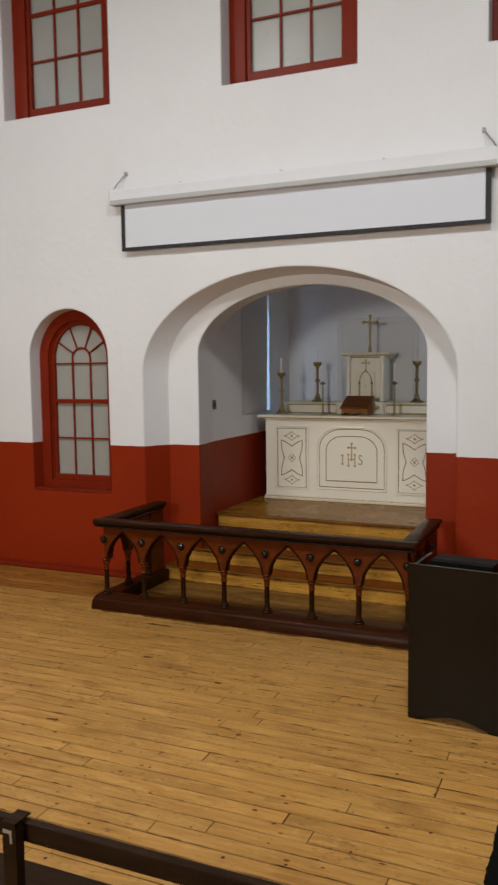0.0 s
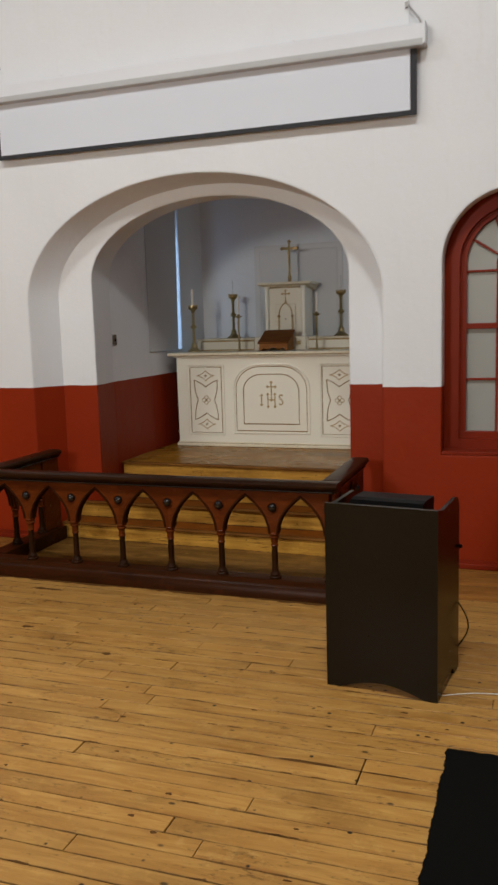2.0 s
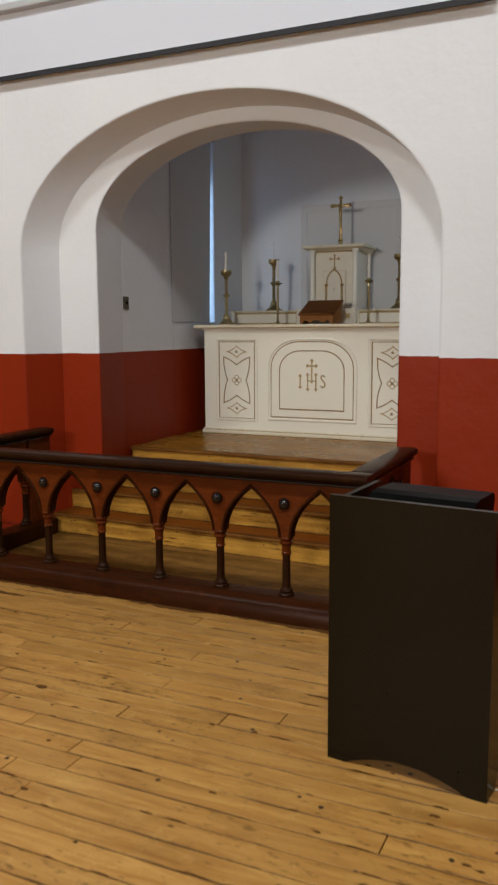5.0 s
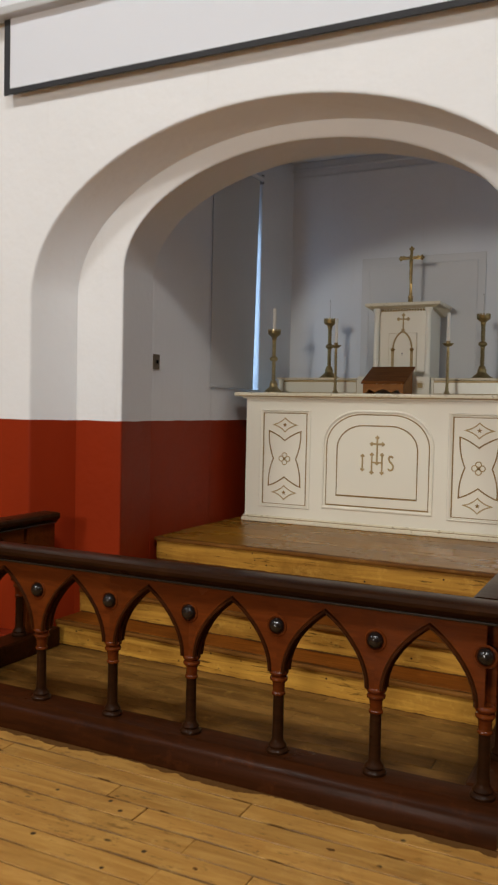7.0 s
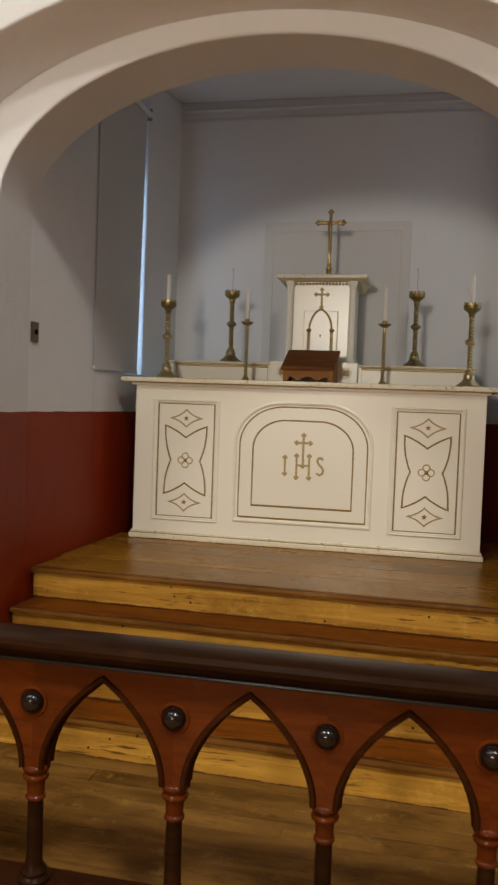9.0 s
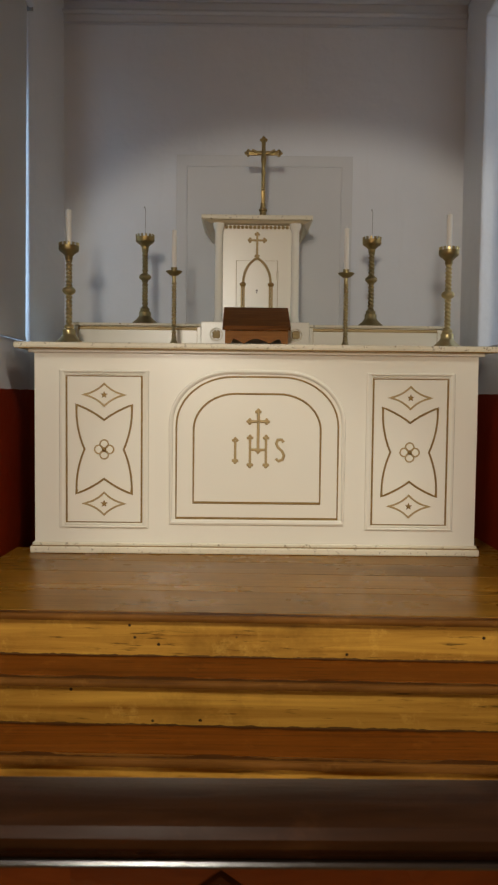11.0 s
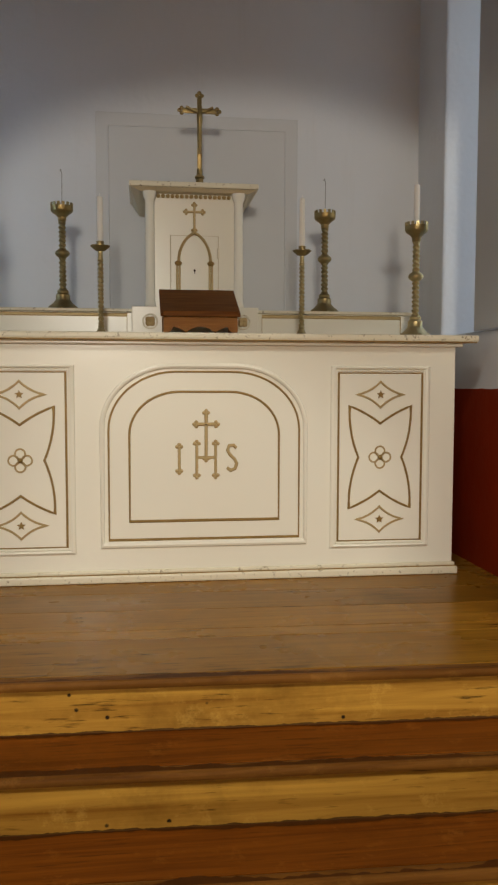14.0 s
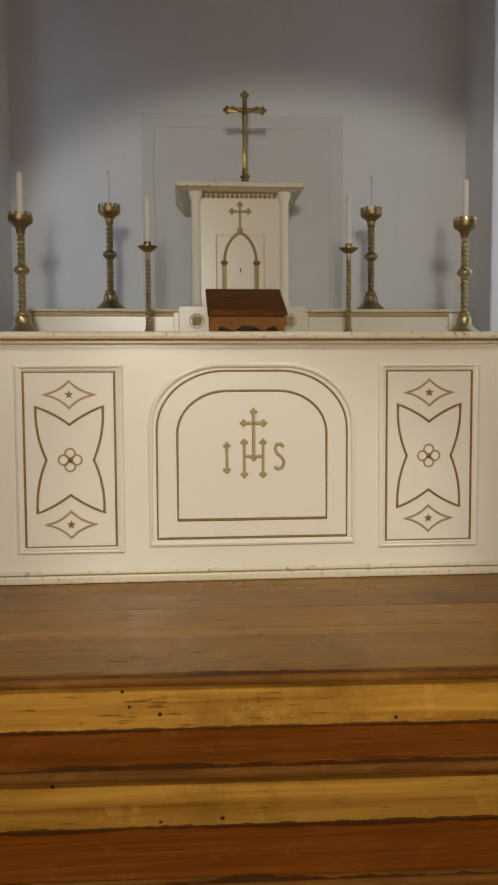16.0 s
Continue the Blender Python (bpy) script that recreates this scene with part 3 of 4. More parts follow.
def step(i):
    y, z, x0, x1 = LEVELS[i]
    s = thing("altar_step", (0, y, z - RISE), "yellow pine riser with dark varnished tread", "step", group="steps to the altar")
    y_back = y + TREAD + 0.03 if i else BACK_Y
    part("riser", boxed(x0 + 0.012, x1 - 0.012, y + 0.018, y + 0.044, z - RISE + 0.001, z - 0.024, 0.003), PINE_RISER, s, "knotty yellow pine riser")
    # dark strips along the riser's foot and behind the nosing
    part("dirt_line", ragged_line(x0 + 0.014, x1 - 0.014, y + 0.0168, z - RISE + 0.0005, 0.0062, random.Random(20 + i)), DARK_MARKS, s, "ragged dark strip at the riser's foot")
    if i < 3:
        part("dirt_line", ragged_strip(x0 + 0.014, x1 - 0.014, y + 0.0175, z - RISE + 0.0006, -0.020, random.Random(40 + i)), DARK_BROWN, s, "uneven dark strip lying along the riser's foot")
    part("varnish_band", ragged_strip(x0 + 0.012, x1 - 0.012, y + 0.016, z + 0.0004, 0.034, random.Random(60 + i)), DARK_BROWN, s, "uneven dark band behind the nosing")
    if i:
        part("nosing", boxed(x0 + 0.004, x1 - 0.004, y, y + 0.0475, z - 0.026, z, 0.010), NOSING, s, "worn rounded nosing board")
        part("tread", boxed(x0 + 0.006, x1 - 0.006, y + 0.0505, y_back + 0.01, z - 0.024, z - 0.001, 0.002), TREAD_WOOD, s)
    else:
        part("nosing", boxed(x0, x1, y, y + 0.0535, z - 0.026, z, 0.010), NOSING, s, "worn rounded nosing board")
        for a, b in ((y + 0.0565, -0.795), (-0.795, -0.700), (-0.700, -0.45), (-0.45, -0.20), (-0.20, 0.10), (0.10, 0.55), (0.55, BACK_Y - 0.01)):
            xa, xb = (x0, x1) if b < -0.7 else (CX0 + 0.002 + 0.09 * (b > 0.5), CX1 - 0.002)
            part("floorboard", boxed(xa, xb, a, b - 0.004, z - 0.024, z - 0.001, 0.0015), PLATFORM_WOOD, s)
        part("seam", boxed(x0, x1, y + 0.06, BACK_Y, z - 0.06, z - 0.025), SEAM, s)
    s.rotation_euler = (0, 0, radians(-1.7))
    for e in (x0, x1):
        if i > 1:
            part("side_board", boxed(min(e, e + 0.02 * (1 if e < 0 else -1)), max(e, e + 0.02 * (1 if e < 0 else -1)), y + 0.02, y_back, z - RISE, z - 0.025), PINE_RISER, s)


for i in range(4):
    step(i)


# ---- altar ----
ALT_Z, ALT_TOP = 0.62, 1.635
altar = thing("altar", (0.0, 0.35, ALT_Z), "cream painted panelled altar table with gilt lines and letters", "altar")
body = part("body", boxed(-1.105, 1.105, 0.0, 0.80, ALT_Z + 0.05, ALT_TOP, 0.006), CREAM, altar)
bm = boxed(-1.125, 1.125, -0.022, 0.80, ALT_Z, ALT_Z + 0.034, 0.008)
box(bm, -1.115, 1.115, -0.012, 0.80, ALT_Z + 0.035, ALT_Z + 0.052, 0.006)
part("plinth", bm, CREAM_WORN, altar, "chipped cream base moulding")
bm = boxed(-1.195, 1.19, -0.055, 0.82, ALT_TOP + 0.004, ALT_TOP + 0.034, 0.010)
part("top", bm, CREAM_WORN, altar, "cream top slab with chipped front edge")
# brown dirt in the plinth's joint, then a gilt-brown line under the top slab
part("dirt_line", tube(bmesh.new(), [(-1.12, -0.0125, ALT_Z + 0.0345), (1.12, -0.0125, ALT_Z + 0.0345)], 0.0035), GILT, altar)
part("dirt_line", tube(bmesh.new(), [(-1.185, -0.050, ALT_TOP + 0.004), (1.18, -0.050, ALT_TOP + 0.004)], 0.004), GILT, altar)
part("cove", boxed(-1.13, 1.13, -0.022, 0.80, ALT_TOP - 0.016, ALT_TOP + 0.003, 0.006), CREAM, altar)


def rect(x0, x1, z0, z1, y):
    return [(x0, y, z0), (x1, y, z0), (x1, y, z1), (x0, y, z1)]


def round_panel(x0, x1, z0, z1, r, y, n=12):
    pts = [(x0, y, z0), (x1, y, z0)]
    pts += [(x1 - r + r * math.cos(a), y, z1 - r * 0.86 + r * 0.86 * math.sin(a)) for a in [math.pi / 2 * i / n for i in range(n + 1)]]
    pts += [(x0 + r - r * math.cos(a), y, z1 - r * 0.86 + r * 0.86 * math.sin(a)) for a in [math.pi / 2 * (n - i) / n for i in range(n + 1)]]
    return pts


def star(x, z, y, r):
    return [(x + (r if i % 2 == 0 else r * 0.45) * math.sin(math.pi * i / 5), z + (r if i % 2 == 0 else r * 0.45) * math.cos(math.pi * i / 5)) for i in range(10)]


def bow(a, b, bulge, y, n=8):
    """A curved line from a to b (x, z) that swells sideways by bulge."""
    out = []
    for i in range(n + 1):
        u = i / n
        k = 4 * u * (1 - u) * bulge
        dx, dz = b[0] - a[0], b[1] - a[1]
        d = math.hypot(dx, dz)
        out.append((a[0] + dx * u - dz / d * k, y, a[1] + dz * u + dx / d * k))
    return out


def carved_panel(x0, x1):
    z0, z1, y = 0.775, 1.505, -0.001
    xc = (x0 + x1) / 2
    p = part("side_panel", tube(bmesh.new(), rect(x0 - 0.022, x1 + 0.022, z0 - 0.022, z1 + 0.022, 0.0), 0.011, True, 8), CREAM, altar, "panel with raised moulding and gilt carving")
    part("moulding", tube(bmesh.new(), rect(x0 - 0.010, x1 + 0.010, z0 - 0.010, z1 + 0.010, 0.0), 0.006, True, 6), CREAM, p)
    part("gilt_line", tube(bmesh.new(), rect(x0, x1, z0, z1, y), 0.0042, True, 6, 0.6), GILT, p)
    zc = (z0 + z1) / 2
    hw, hh = (x1 - x0) / 2 - 0.050, 0.222
    tl, tr, bl, br = (xc - hw, zc + hh), (xc + hw, zc + hh), (xc - hw, zc - hh), (xc + hw, zc - hh)
    ml, mr, mt, mb = (xc - hw + 0.040, zc), (xc + hw - 0.040, zc), (xc, zc + hh - 0.075), (xc, zc - hh + 0.075)
    pts = []
    for a, b, k in ((tl, mt, 0.006), (mt, tr, 0.006), (tr, mr, 0.013), (mr, br, 0.013), (br, mb, 0.006), (mb, bl, 0.006), (bl, ml, 0.013), (ml, tl, 0.013)):
        pts += bow(a, b, k, y)[:-1]
    part("cartouche", tube(bmesh.new(), pts, 0.0050, True, 6, 0.8), GILT, p)
    for s in (-1, 1):
        zd = zc + s * 0.272
        pts = []
        e = 0.105
        for a, b in (((xc - e, zd), (xc, zd + 0.056)), ((xc, zd + 0.056), (xc + e, zd)), ((xc + e, zd), (xc, zd - 0.056)), ((xc, zd - 0.056), (xc - e, zd))):
            pts += bow(a, b, -0.010, y)[:-1]
        part("lozenge", tube(bmesh.new(), pts, 0.0046, True, 6, 0.8), GILT_PALE, p)
        part("star", prism(bmesh.new(), star(xc, zd, y, 0.019), -0.004, 0.002), GILT, p)
    for a in range(4):
        cx, cz = xc + 0.027 * math.cos(math.pi / 2 * a), zc + 0.027 * math.sin(math.pi / 2 * a)
        ring = [(cx + 0.021 * math.cos(2 * math.pi * i / 14), y, cz + 0.021 * math.sin(2 * math.pi * i / 14)) for i in range(14)]
        part("petal", tube(bmesh.new(), ring, 0.0038, True, 6, 0.8), GILT_PALE, p)
    bm = bmesh.new()
    bmesh.ops.create_uvsphere(bm, u_segments=12, v_segments=8, radius=0.011, matrix=Matrix.Translation((xc, -0.003, zc)))
    part("flower_centre", bm, GILT, p)


carved_panel(-0.945, -0.570)
carved_panel(0.582, 0.955)
centre = part("centre_panel", tube(bmesh.new(), round_panel(-0.425, 0.437, 0.778, 1.532, 0.30, 0.0), 0.011, True, 8), CREAM, altar, "round-headed panel with gilt lines and sacred letters")
part("gilt_line", tube(bmesh.new(), round_panel(-0.398, 0.410, 0.800, 1.508, 0.285, -0.001), 0.0045, True, 6, 0.6), GILT, centre)
part("gilt_line", tube(bmesh.new(), round_panel(-0.312, 0.322, 0.878, 1.424, 0.21, -0.001), 0.0050, True, 6, 0.6), GILT, centre)


def trefoil(bm, x, z, y, dx, dz, r):
    """A three-lobed end whose tip points along (dx, dz)."""
    for u, v in ((dx, dz), (-dz, dx), (dz, -dx)):
        bmesh.ops.create_uvsphere(bm, u_segments=8, v_segments=6, radius=r, matrix=Matrix.Translation((x + u * r * 1.15, y, z + v * r * 1.15)) @ Matrix.Diagonal((1, 0.5, 1, 1)))


def stroke(name, runs, parent, r=0.0062, ends=(), material=GILT_PALE):
    bm = bmesh.new()
    for run in runs:
        tube(bm, [(x, -0.002, z) for x, z in run], r, False, 6, 0.7)
    for x, z, dx, dz in ends:
        trefoil(bm, x, z, -0.002, dx, dz, 0.008)
    return part(name, bm, material, parent)


stroke("letter_i", [[(-0.104, 1.090), (-0.104, 1.192)]], centre, ends=((-0.104, 1.192, 0, 1), (-0.104, 1.090, 0, -1)))
stroke("letter_h", [[(-0.030, 1.070), (-0.030, 1.205)], [(0.050, 1.070), (0.050, 1.205)], [(-0.030, 1.146), (0.050, 1.146)]], centre, ends=((-0.030, 1.205, 0, 1), (-0.030, 1.070, 0, -1), (0.050, 1.205, 0, 1), (0.050, 1.070, 0, -1)))
spts = [(0.138, 1.185), (0.128, 1.197), (0.108, 1.196), (0.101, 1.178), (0.110, 1.158), (0.130, 1.140), (0.140, 1.120), (0.133, 1.098), (0.114, 1.090), (0.098, 1.102)]
stroke("letter_s", [spts], centre, 0.0068)
stroke("gilt_cross", [[(0.010, 1.140), (0.010, 1.340)], [(-0.032, 1.287), (0.052, 1.287)]], centre, 0.0072, ends=((0.010, 1.335, 0, 1), (-0.032, 1.287, -1, 0), (0.052, 1.287, 1, 0), (0.010, 1.142, 0, -1)), material=GILT_PALE)

# gradine shelf behind the altar top
SHELF0 = ALT_TOP + 0.036
gradine = thing("gradine", (0.0, 0.62, SHELF0), "low cream shelf with sunk panels along the altar's back", "shelf")
part("body", boxed(-1.03, 1.05, 0.46, 0.80, SHELF0, 1.792, 0.004), CREAM, gradine)
part("top", boxed(-1.045, 1.065, 0.445, 0.99, 1.793, 1.808, 0.005), CREAM_WORN, gradine)
part("plinth_block", boxed(-0.303, 0.292, 0.415, 0.98, SHELF0, 1.818, 0.005), CREAM, gradine)
for x0, x1 in ((-0.98, -0.325), (0.315, 1.00)):
    part("sunk_panel", tube(bmesh.new(), rect(x0, x1, SHELF0 + 0.006, 1.780, 0.459), 0.006, True, 6), GILT_PALE, gradine)
for x in (-0.217, 0.217):
    ring = [(x + 0.033 * math.cos(2 * math.pi * i / 20), 0.414, 1.748 + 0.033 * math.sin(2 * math.pi * i / 20)) for i in range(20)]
    med = part("medallion", tube(bmesh.new(), ring, 0.004, True, 6), CREAM_WORN, gradine)
    bm = bmesh.new()
    for a in range(4):
        bmesh.ops.create_uvsphere(bm, u_segments=10, v_segments=6, radius=0.0145, matrix=Matrix.Translation((x + 0.012 * math.cos(math.pi / 4 + math.pi / 2 * a), 0.414, 1.748 + 0.012 * math.sin(math.pi / 4 + math.pi / 2 * a))) @ Matrix.Diagonal((1, 0.5, 1, 1)))
    part("rosette", bm, GILT_PALE, med, "small gilt rosette")

# framed board on the back wall
board = thing("back_board", (0.05, BACK_Y - 0.01, 1.85), "flat white painted board with thin border on the wall", "panel")
part("panel", boxed(-0.49, 0.59, BACK_Y - 0.014, BACK_Y - 0.002, 1.64, 2.885, 0.003), MOULD, board)
part("border", tube(bmesh.new(), [(-0.425, BACK_Y - 0.014, 1.7), (-0.425, BACK_Y - 0.014, 2.815), (0.522, BACK_Y - 0.014, 2.82), (0.522, BACK_Y - 0.014, 1.7)], 0.004), MOULD, board)

# tabernacle
TZ = 1.819
tab = thing("tabernacle", (0.0, 0.75, TZ), "cream painted tabernacle with columns, gilt arch and locked door", "tabernacle")
part("body", boxed(-0.226, 0.232, 0.64, 0.98, TZ, 2.40, 0.003), CREAM, tab)
part("cornice", boxed(-0.313, 0.316, 0.582, 1.01, 2.406, 2.432, 0.005), CREAM_WORN, tab)
bm = bmesh.new()
lo = [bm.verts.new(p) for p in ((-0.262, 0.606, 2.388), (0.268, 0.606, 2.388), (0.268, 1.005, 2.345), (-0.262, 1.005, 2.345))]
hi = [bm.verts.new(p) for p in ((-0.304, 0.588, 2.4045), (0.308, 0.588, 2.4045), (0.308, 1.008, 2.4045), (-0.304, 1.008, 2.4045))]
bm.faces.new(lo[::-1]), bm.faces.new(hi)
for k in range(4):
    bm.faces.new((lo[k], lo[(k + 1) % 4], hi[(k + 1) % 4], hi[k]))
# cove in darker cream: the shade under the cornice is put into its colour
part("cove", bm, DARKER_CREAM, tab)
for k in range(16):
    x = -0.172 + 0.023 * k
    bm = bmesh.new()
    bmesh.ops.create_uvsphere(bm, u_segments=8, v_segments=6, radius=0.010, matrix=Matrix.Translation((x, 0.632, 2.372)))
    part("dentil", bm, GILT_PALE, tab, "pale gilt bead")
for x in (-0.214, 0.220):
    bm = lathe(bmesh.new(), (x, 0.615, TZ), [(0.036, 0), (0.036, 0.012), (0.029, 0.018), (0.026, 0.03), (0.0235, 0.05), (0.0215, 0.508), (0.022, 0.525), (0.029, 0.541), (0.033, 0.556), (0.033, 0.568)], 20)
    smooth(part("column", bm, CREAM, tab))
door = part("door", boxed(-0.112, 0.120, 0.630, 0.644, TZ + 0.002, 2.183, 0.002), CREAM, tab, "small cream door with keyhole")
part("door_gap", tube(bmesh.new(), [(-0.114, 0.639, TZ), (-0.114, 0.639, 2.185), (0.122, 0.639, 2.185), (0.122, 0.639, TZ)], 0.0016), DARKER_CREAM, door)
for z in (2.10, 1.90):
    part("hinge", tube(bmesh.new(), [(0.121, 0.630, z - 0.025), (0.121, 0.630, z + 0.025)], 0.006), CREAM_WORN, door)
arch = []
for i in range(13):
    a = i / 12
    ang = math.acos(0.28) * a
    R = 0.083 / 0.72
    arch.append((-0.077 + R - R * math.cos(ang) + 0.003, 0.628, 2.058 + R * 1.28 * math.sin(ang)))
arch += [(0.006 - p[0] + 0.002, p[1], p[2]) for p in arch[-2::-1]]
part("gilt_arch", tube(bmesh.new(), arch, 0.0072, False, 8), GILT_PALE, tab, "gilt pointed arch on the door")
for s in (-0.076, 0.084):
    bm = bmesh.new()
    for dx in (-0.006, 0.006):
        tube(bm, [(s + dx, 0.626, TZ + 0.01), (s + dx, 0.626, 2.04)], 0.0055)
    part("colonnette", bm, GILT_PALE, tab)
    part("capital", lathe(bmesh.new(), (s, 0.628, 2.036), [(0.010, 0), (0.018, 0.010), (0.018, 0.018), (0.010, 0.024)], 12), GILT, tab)
bm = bmesh.new()
bmesh.ops.create_uvsphere(bm, u_segments=10, v_segments=6, radius=0.005, matrix=Matrix.Translation((0.004, 0.629, 2.016)))
box(bm, 0.0025, 0.0055, 0.628, 0.630, 2.000, 2.014)
part("keyhole", bm, SEAM, door, "dark keyhole")
bm = tube(bmesh.new(), [(0.004, 0.638, 2.205), (0.004, 0.638, 2.335)], 0.006)
tube(bm, [(-0.036, 0.638, 2.300), (0.044, 0.638, 2.300)], 0.006)
for e in ((0.004, 2.333, 0, 1), (-0.036, 2.300, -1, 0), (0.044, 2.300, 1, 0), (0.004, 2.212, 0, -1)):
    trefoil(bm, e[0], e[1], 0.638, e[2], e[3], 0.0075)
part("gilt_cross", bm, GILT_PALE, tab, "pale gilt cross above the door")

# crucifix: one plain mesh
bm = lathe(bmesh.new(), (0.036, 0.72, 2.429), [(0.030, 0), (0.030, 0.008), (0.021, 0.014), (0.018, 0.05), (0.024, 0.055), (0.024, 0.063), (0.015, 0.07), (0.014, 0.10)], 16)
box(bm, 0.0245, 0.0475, 0.714, 0.726, 2.52, 2.885, 0.005)
box(bm, -0.050, 0.122, 0.714, 0.726, 2.799, 2.824, 0.003)
for x, z, dx, dz in ((0.036, 2.886, 0, 1), (-0.052, 2.812, -1, 0), (0.124, 2.812, 1, 0)):
    trefoil(bm, x, z, 0.72, dx, dz, 0.0105)
tube(bm, [(-0.030, 0.706, 2.826), (0.010, 0.704, 2.806), (0.036, 0.703, 2.800), (0.062, 0.704, 2.806), (0.102, 0.706, 2.826)], 0.0065)
lathe(bm, (0.036, 0.703, 2.60), [(0.007, 0), (0.010, 0.04), (0.012, 0.10), (0.010, 0.12), (0.015, 0.17), (0.013, 0.20), (0.010, 0.21), (0.012, 0.225), (0.008, 0.24)], 10)
tagged(smooth(part("crucifix", bm, CRUCIFIX)), "tarnished brass crucifix standing on the tabernacle", "crucifix")

# book stand on the altar
stand = thing("missal_stand", (0.0, 0.25, SHELF0), "small wooden book stand with scalloped base on the altar", "book stand")
n = 24
out = [(-0.163, SHELF0), (-0.163, 1.748), (0.160, 1.748), (0.160, SHELF0)]
for i in range(n + 1):
    u = i / n
    x = 0.128 - 0.259 * u
    out.append((x, SHELF0 + 0.010 + 0.026 * abs(math.sin(math.pi * (0.5 + 2 * u))) * (1 if 0.0 < u < 1.0 else 0.2)))
part("apron", prism(bmesh.new(), out, 0.14, 0.158), STAND_WOOD, stand, "pale oak scalloped apron")
for x in (-0.163, 0.145):
    part("side", prism(bmesh.new(), [(0.159, SHELF0), (0.40, SHELF0), (0.40, 1.865), (0.159, 1.746)], x, x + 0.015, "x"), STAND_WOOD, stand)
bm = prism(bmesh.new(), [(0.120, 1.748), (0.128, 1.762), (0.415, 1.896), (0.420, 1.882)], -0.176, 0.172, "x")
part("board", bm, BOOK_WOOD, stand, "dark stained sloping board")
part("ledge", boxed(-0.165, 0.161, 0.117, 0.132, 1.748, 1.772, 0.003), BOOK_WOOD, stand)


# ---- candlesticks ----
def tall_candlestick(x, y, z, h, candle, label, group, wire=False):
    metal = BRASS_DARK if wire else BRASS
    c = thing("candlestick", (x, y, z), label, "candlestick", group)
    k = h / 0.535
    base = [(0.084, 0.0), (0.084, 0.006), (0.074, 0.010), (0.068, 0.020), (0.050, 0.034), (0.037, 0.050), (0.034, 0.056), (0.034, 0.078), (0.026, 0.086), (0.028, 0.096), (0.022, 0.104)]
    smooth(part("base", lathe(bmesh.new(), (x, y, z), [(r, v * k) for r, v in base], 28), metal, c))
    for i in range(3):
        a = 2 * math.pi * i / 3 + 0.5
        bm = bmesh.new()
        bmesh.ops.create_uvsphere(bm, u_segments=8, v_segments=6, radius=0.010, matrix=Matrix.Translation((x + 0.078 * math.cos(a), y + 0.078 * math.sin(a), z + 0.008)))
        part("foot", bm, BRASS_DARK if not wire else CRUCIFIX, c)
    stem = [(0.0185, 0.104)] + [(0.0150, 0.106 + 0.00175 * i) for i in range(190)] + [(0.0185, 0.442)]
    smooth(part("stem", lathe(bmesh.new(), (x, y, z), [(r, v * k) for r, v in stem], 20, (0.106 * k, 0.44 * k, 48, 0.0030, 2)), metal, c), 60)
    knop = [(0.017, 0.262), (0.021, 0.266), (0.029, 0.271), (0.0345, 0.280), (0.0345, 0.288), (0.029, 0.297), (0.021, 0.302), (0.017, 0.306)]
    smooth(part("knop", lathe(bmesh.new(), (x, y, z), [(r, v * k) for r, v in knop], 20), metal, c))
    cup = [(0.016, 0.440), (0.020, 0.448), (0.020, 0.460), (0.030, 0.472), (0.049, 0.486), (0.053, 0.494), (0.053, 0.515), (0.048, 0.515), (0.046, 0.496), (0.020, 0.486)]
    cup_ob = smooth(part("cup", lathe(bmesh.new(), (x, y, z), [(r, v * k) for r, v in cup], 24), BRASS_DARK if not wire else CRUCIFIX, c))
    for i in range(14):
        a = 2 * math.pi * i / 14
        m = Matrix.Translation((x + 0.0505 * math.cos(a), y + 0.0505 * math.sin(a), z + 0.522 * k)) @ Matrix.Rotation(a, 4, "Z") @ Matrix.Diagonal((0.005, 0.013, 0.016, 1))
        bm = bmesh.new()
        bmesh.ops.create_cube(bm, size=1.0, matrix=m)
        part("crenel", bm, metal, cup_ob)
    if candle:
        taper = [(0.0142, 0.0), (0.0135, candle - 0.004), (0.009, candle), (0.0015, candle + 0.001), (0.0012, candle + 0.012)]
        smooth(part("candle", lathe(bmesh.new(), (x, y, z + 0.487 * k), taper, 16), WAX, c, "white wax candle"), 30)
    if wire:
        part("pricket", tube(bmesh.new(), [(x, y, z + 0.48 * k), (x + 0.002, y, z + 0.65), (x - 0.004, y, z + 0.67), (x - 0.008, y, z + 0.66)], 0.0016), STEEL, c, "thin wire pricket with no candle")
    return c


def thin_candlestick(x, y, z, candle):
    c = thing("candlestick", (x, y, z), "slender twisted brass candlestick with white candle", "candlestick", "slender candlesticks on the altar")
    base = [(0.036, 0.0), (0.035, 0.004), (0.028, 0.009), (0.018, 0.022), (0.012, 0.036), (0.014, 0.042), (0.011, 0.048)]
    smooth(part("base", lathe(bmesh.new(), (x, y, z), base, 24), BRASS, c))
    stem = [(0.0105, 0.046)] + [(0.0105, 0.05 + 0.0015 * i) for i in range(188)] + [(0.0115, 0.334), (0.0105, 0.34), (0.0105, 0.372)]
    smooth(part("stem", lathe(bmesh.new(), (x, y, z), stem, 16, (0.05, 0.33, 55, 0.0030, 2)), BRASS, c), 60)
    pan = [(0.010, 0.366), (0.022, 0.370), (0.034, 0.380), (0.043, 0.388), (0.043, 0.391), (0.020, 0.385), (0.0145, 0.386), (0.0165, 0.41), (0.0135, 0.41), (0.0130, 0.388)]
    smooth(part("drip_pan", lathe(bmesh.new(), (x, y, z), pan, 22), BRASS_DARK, c))
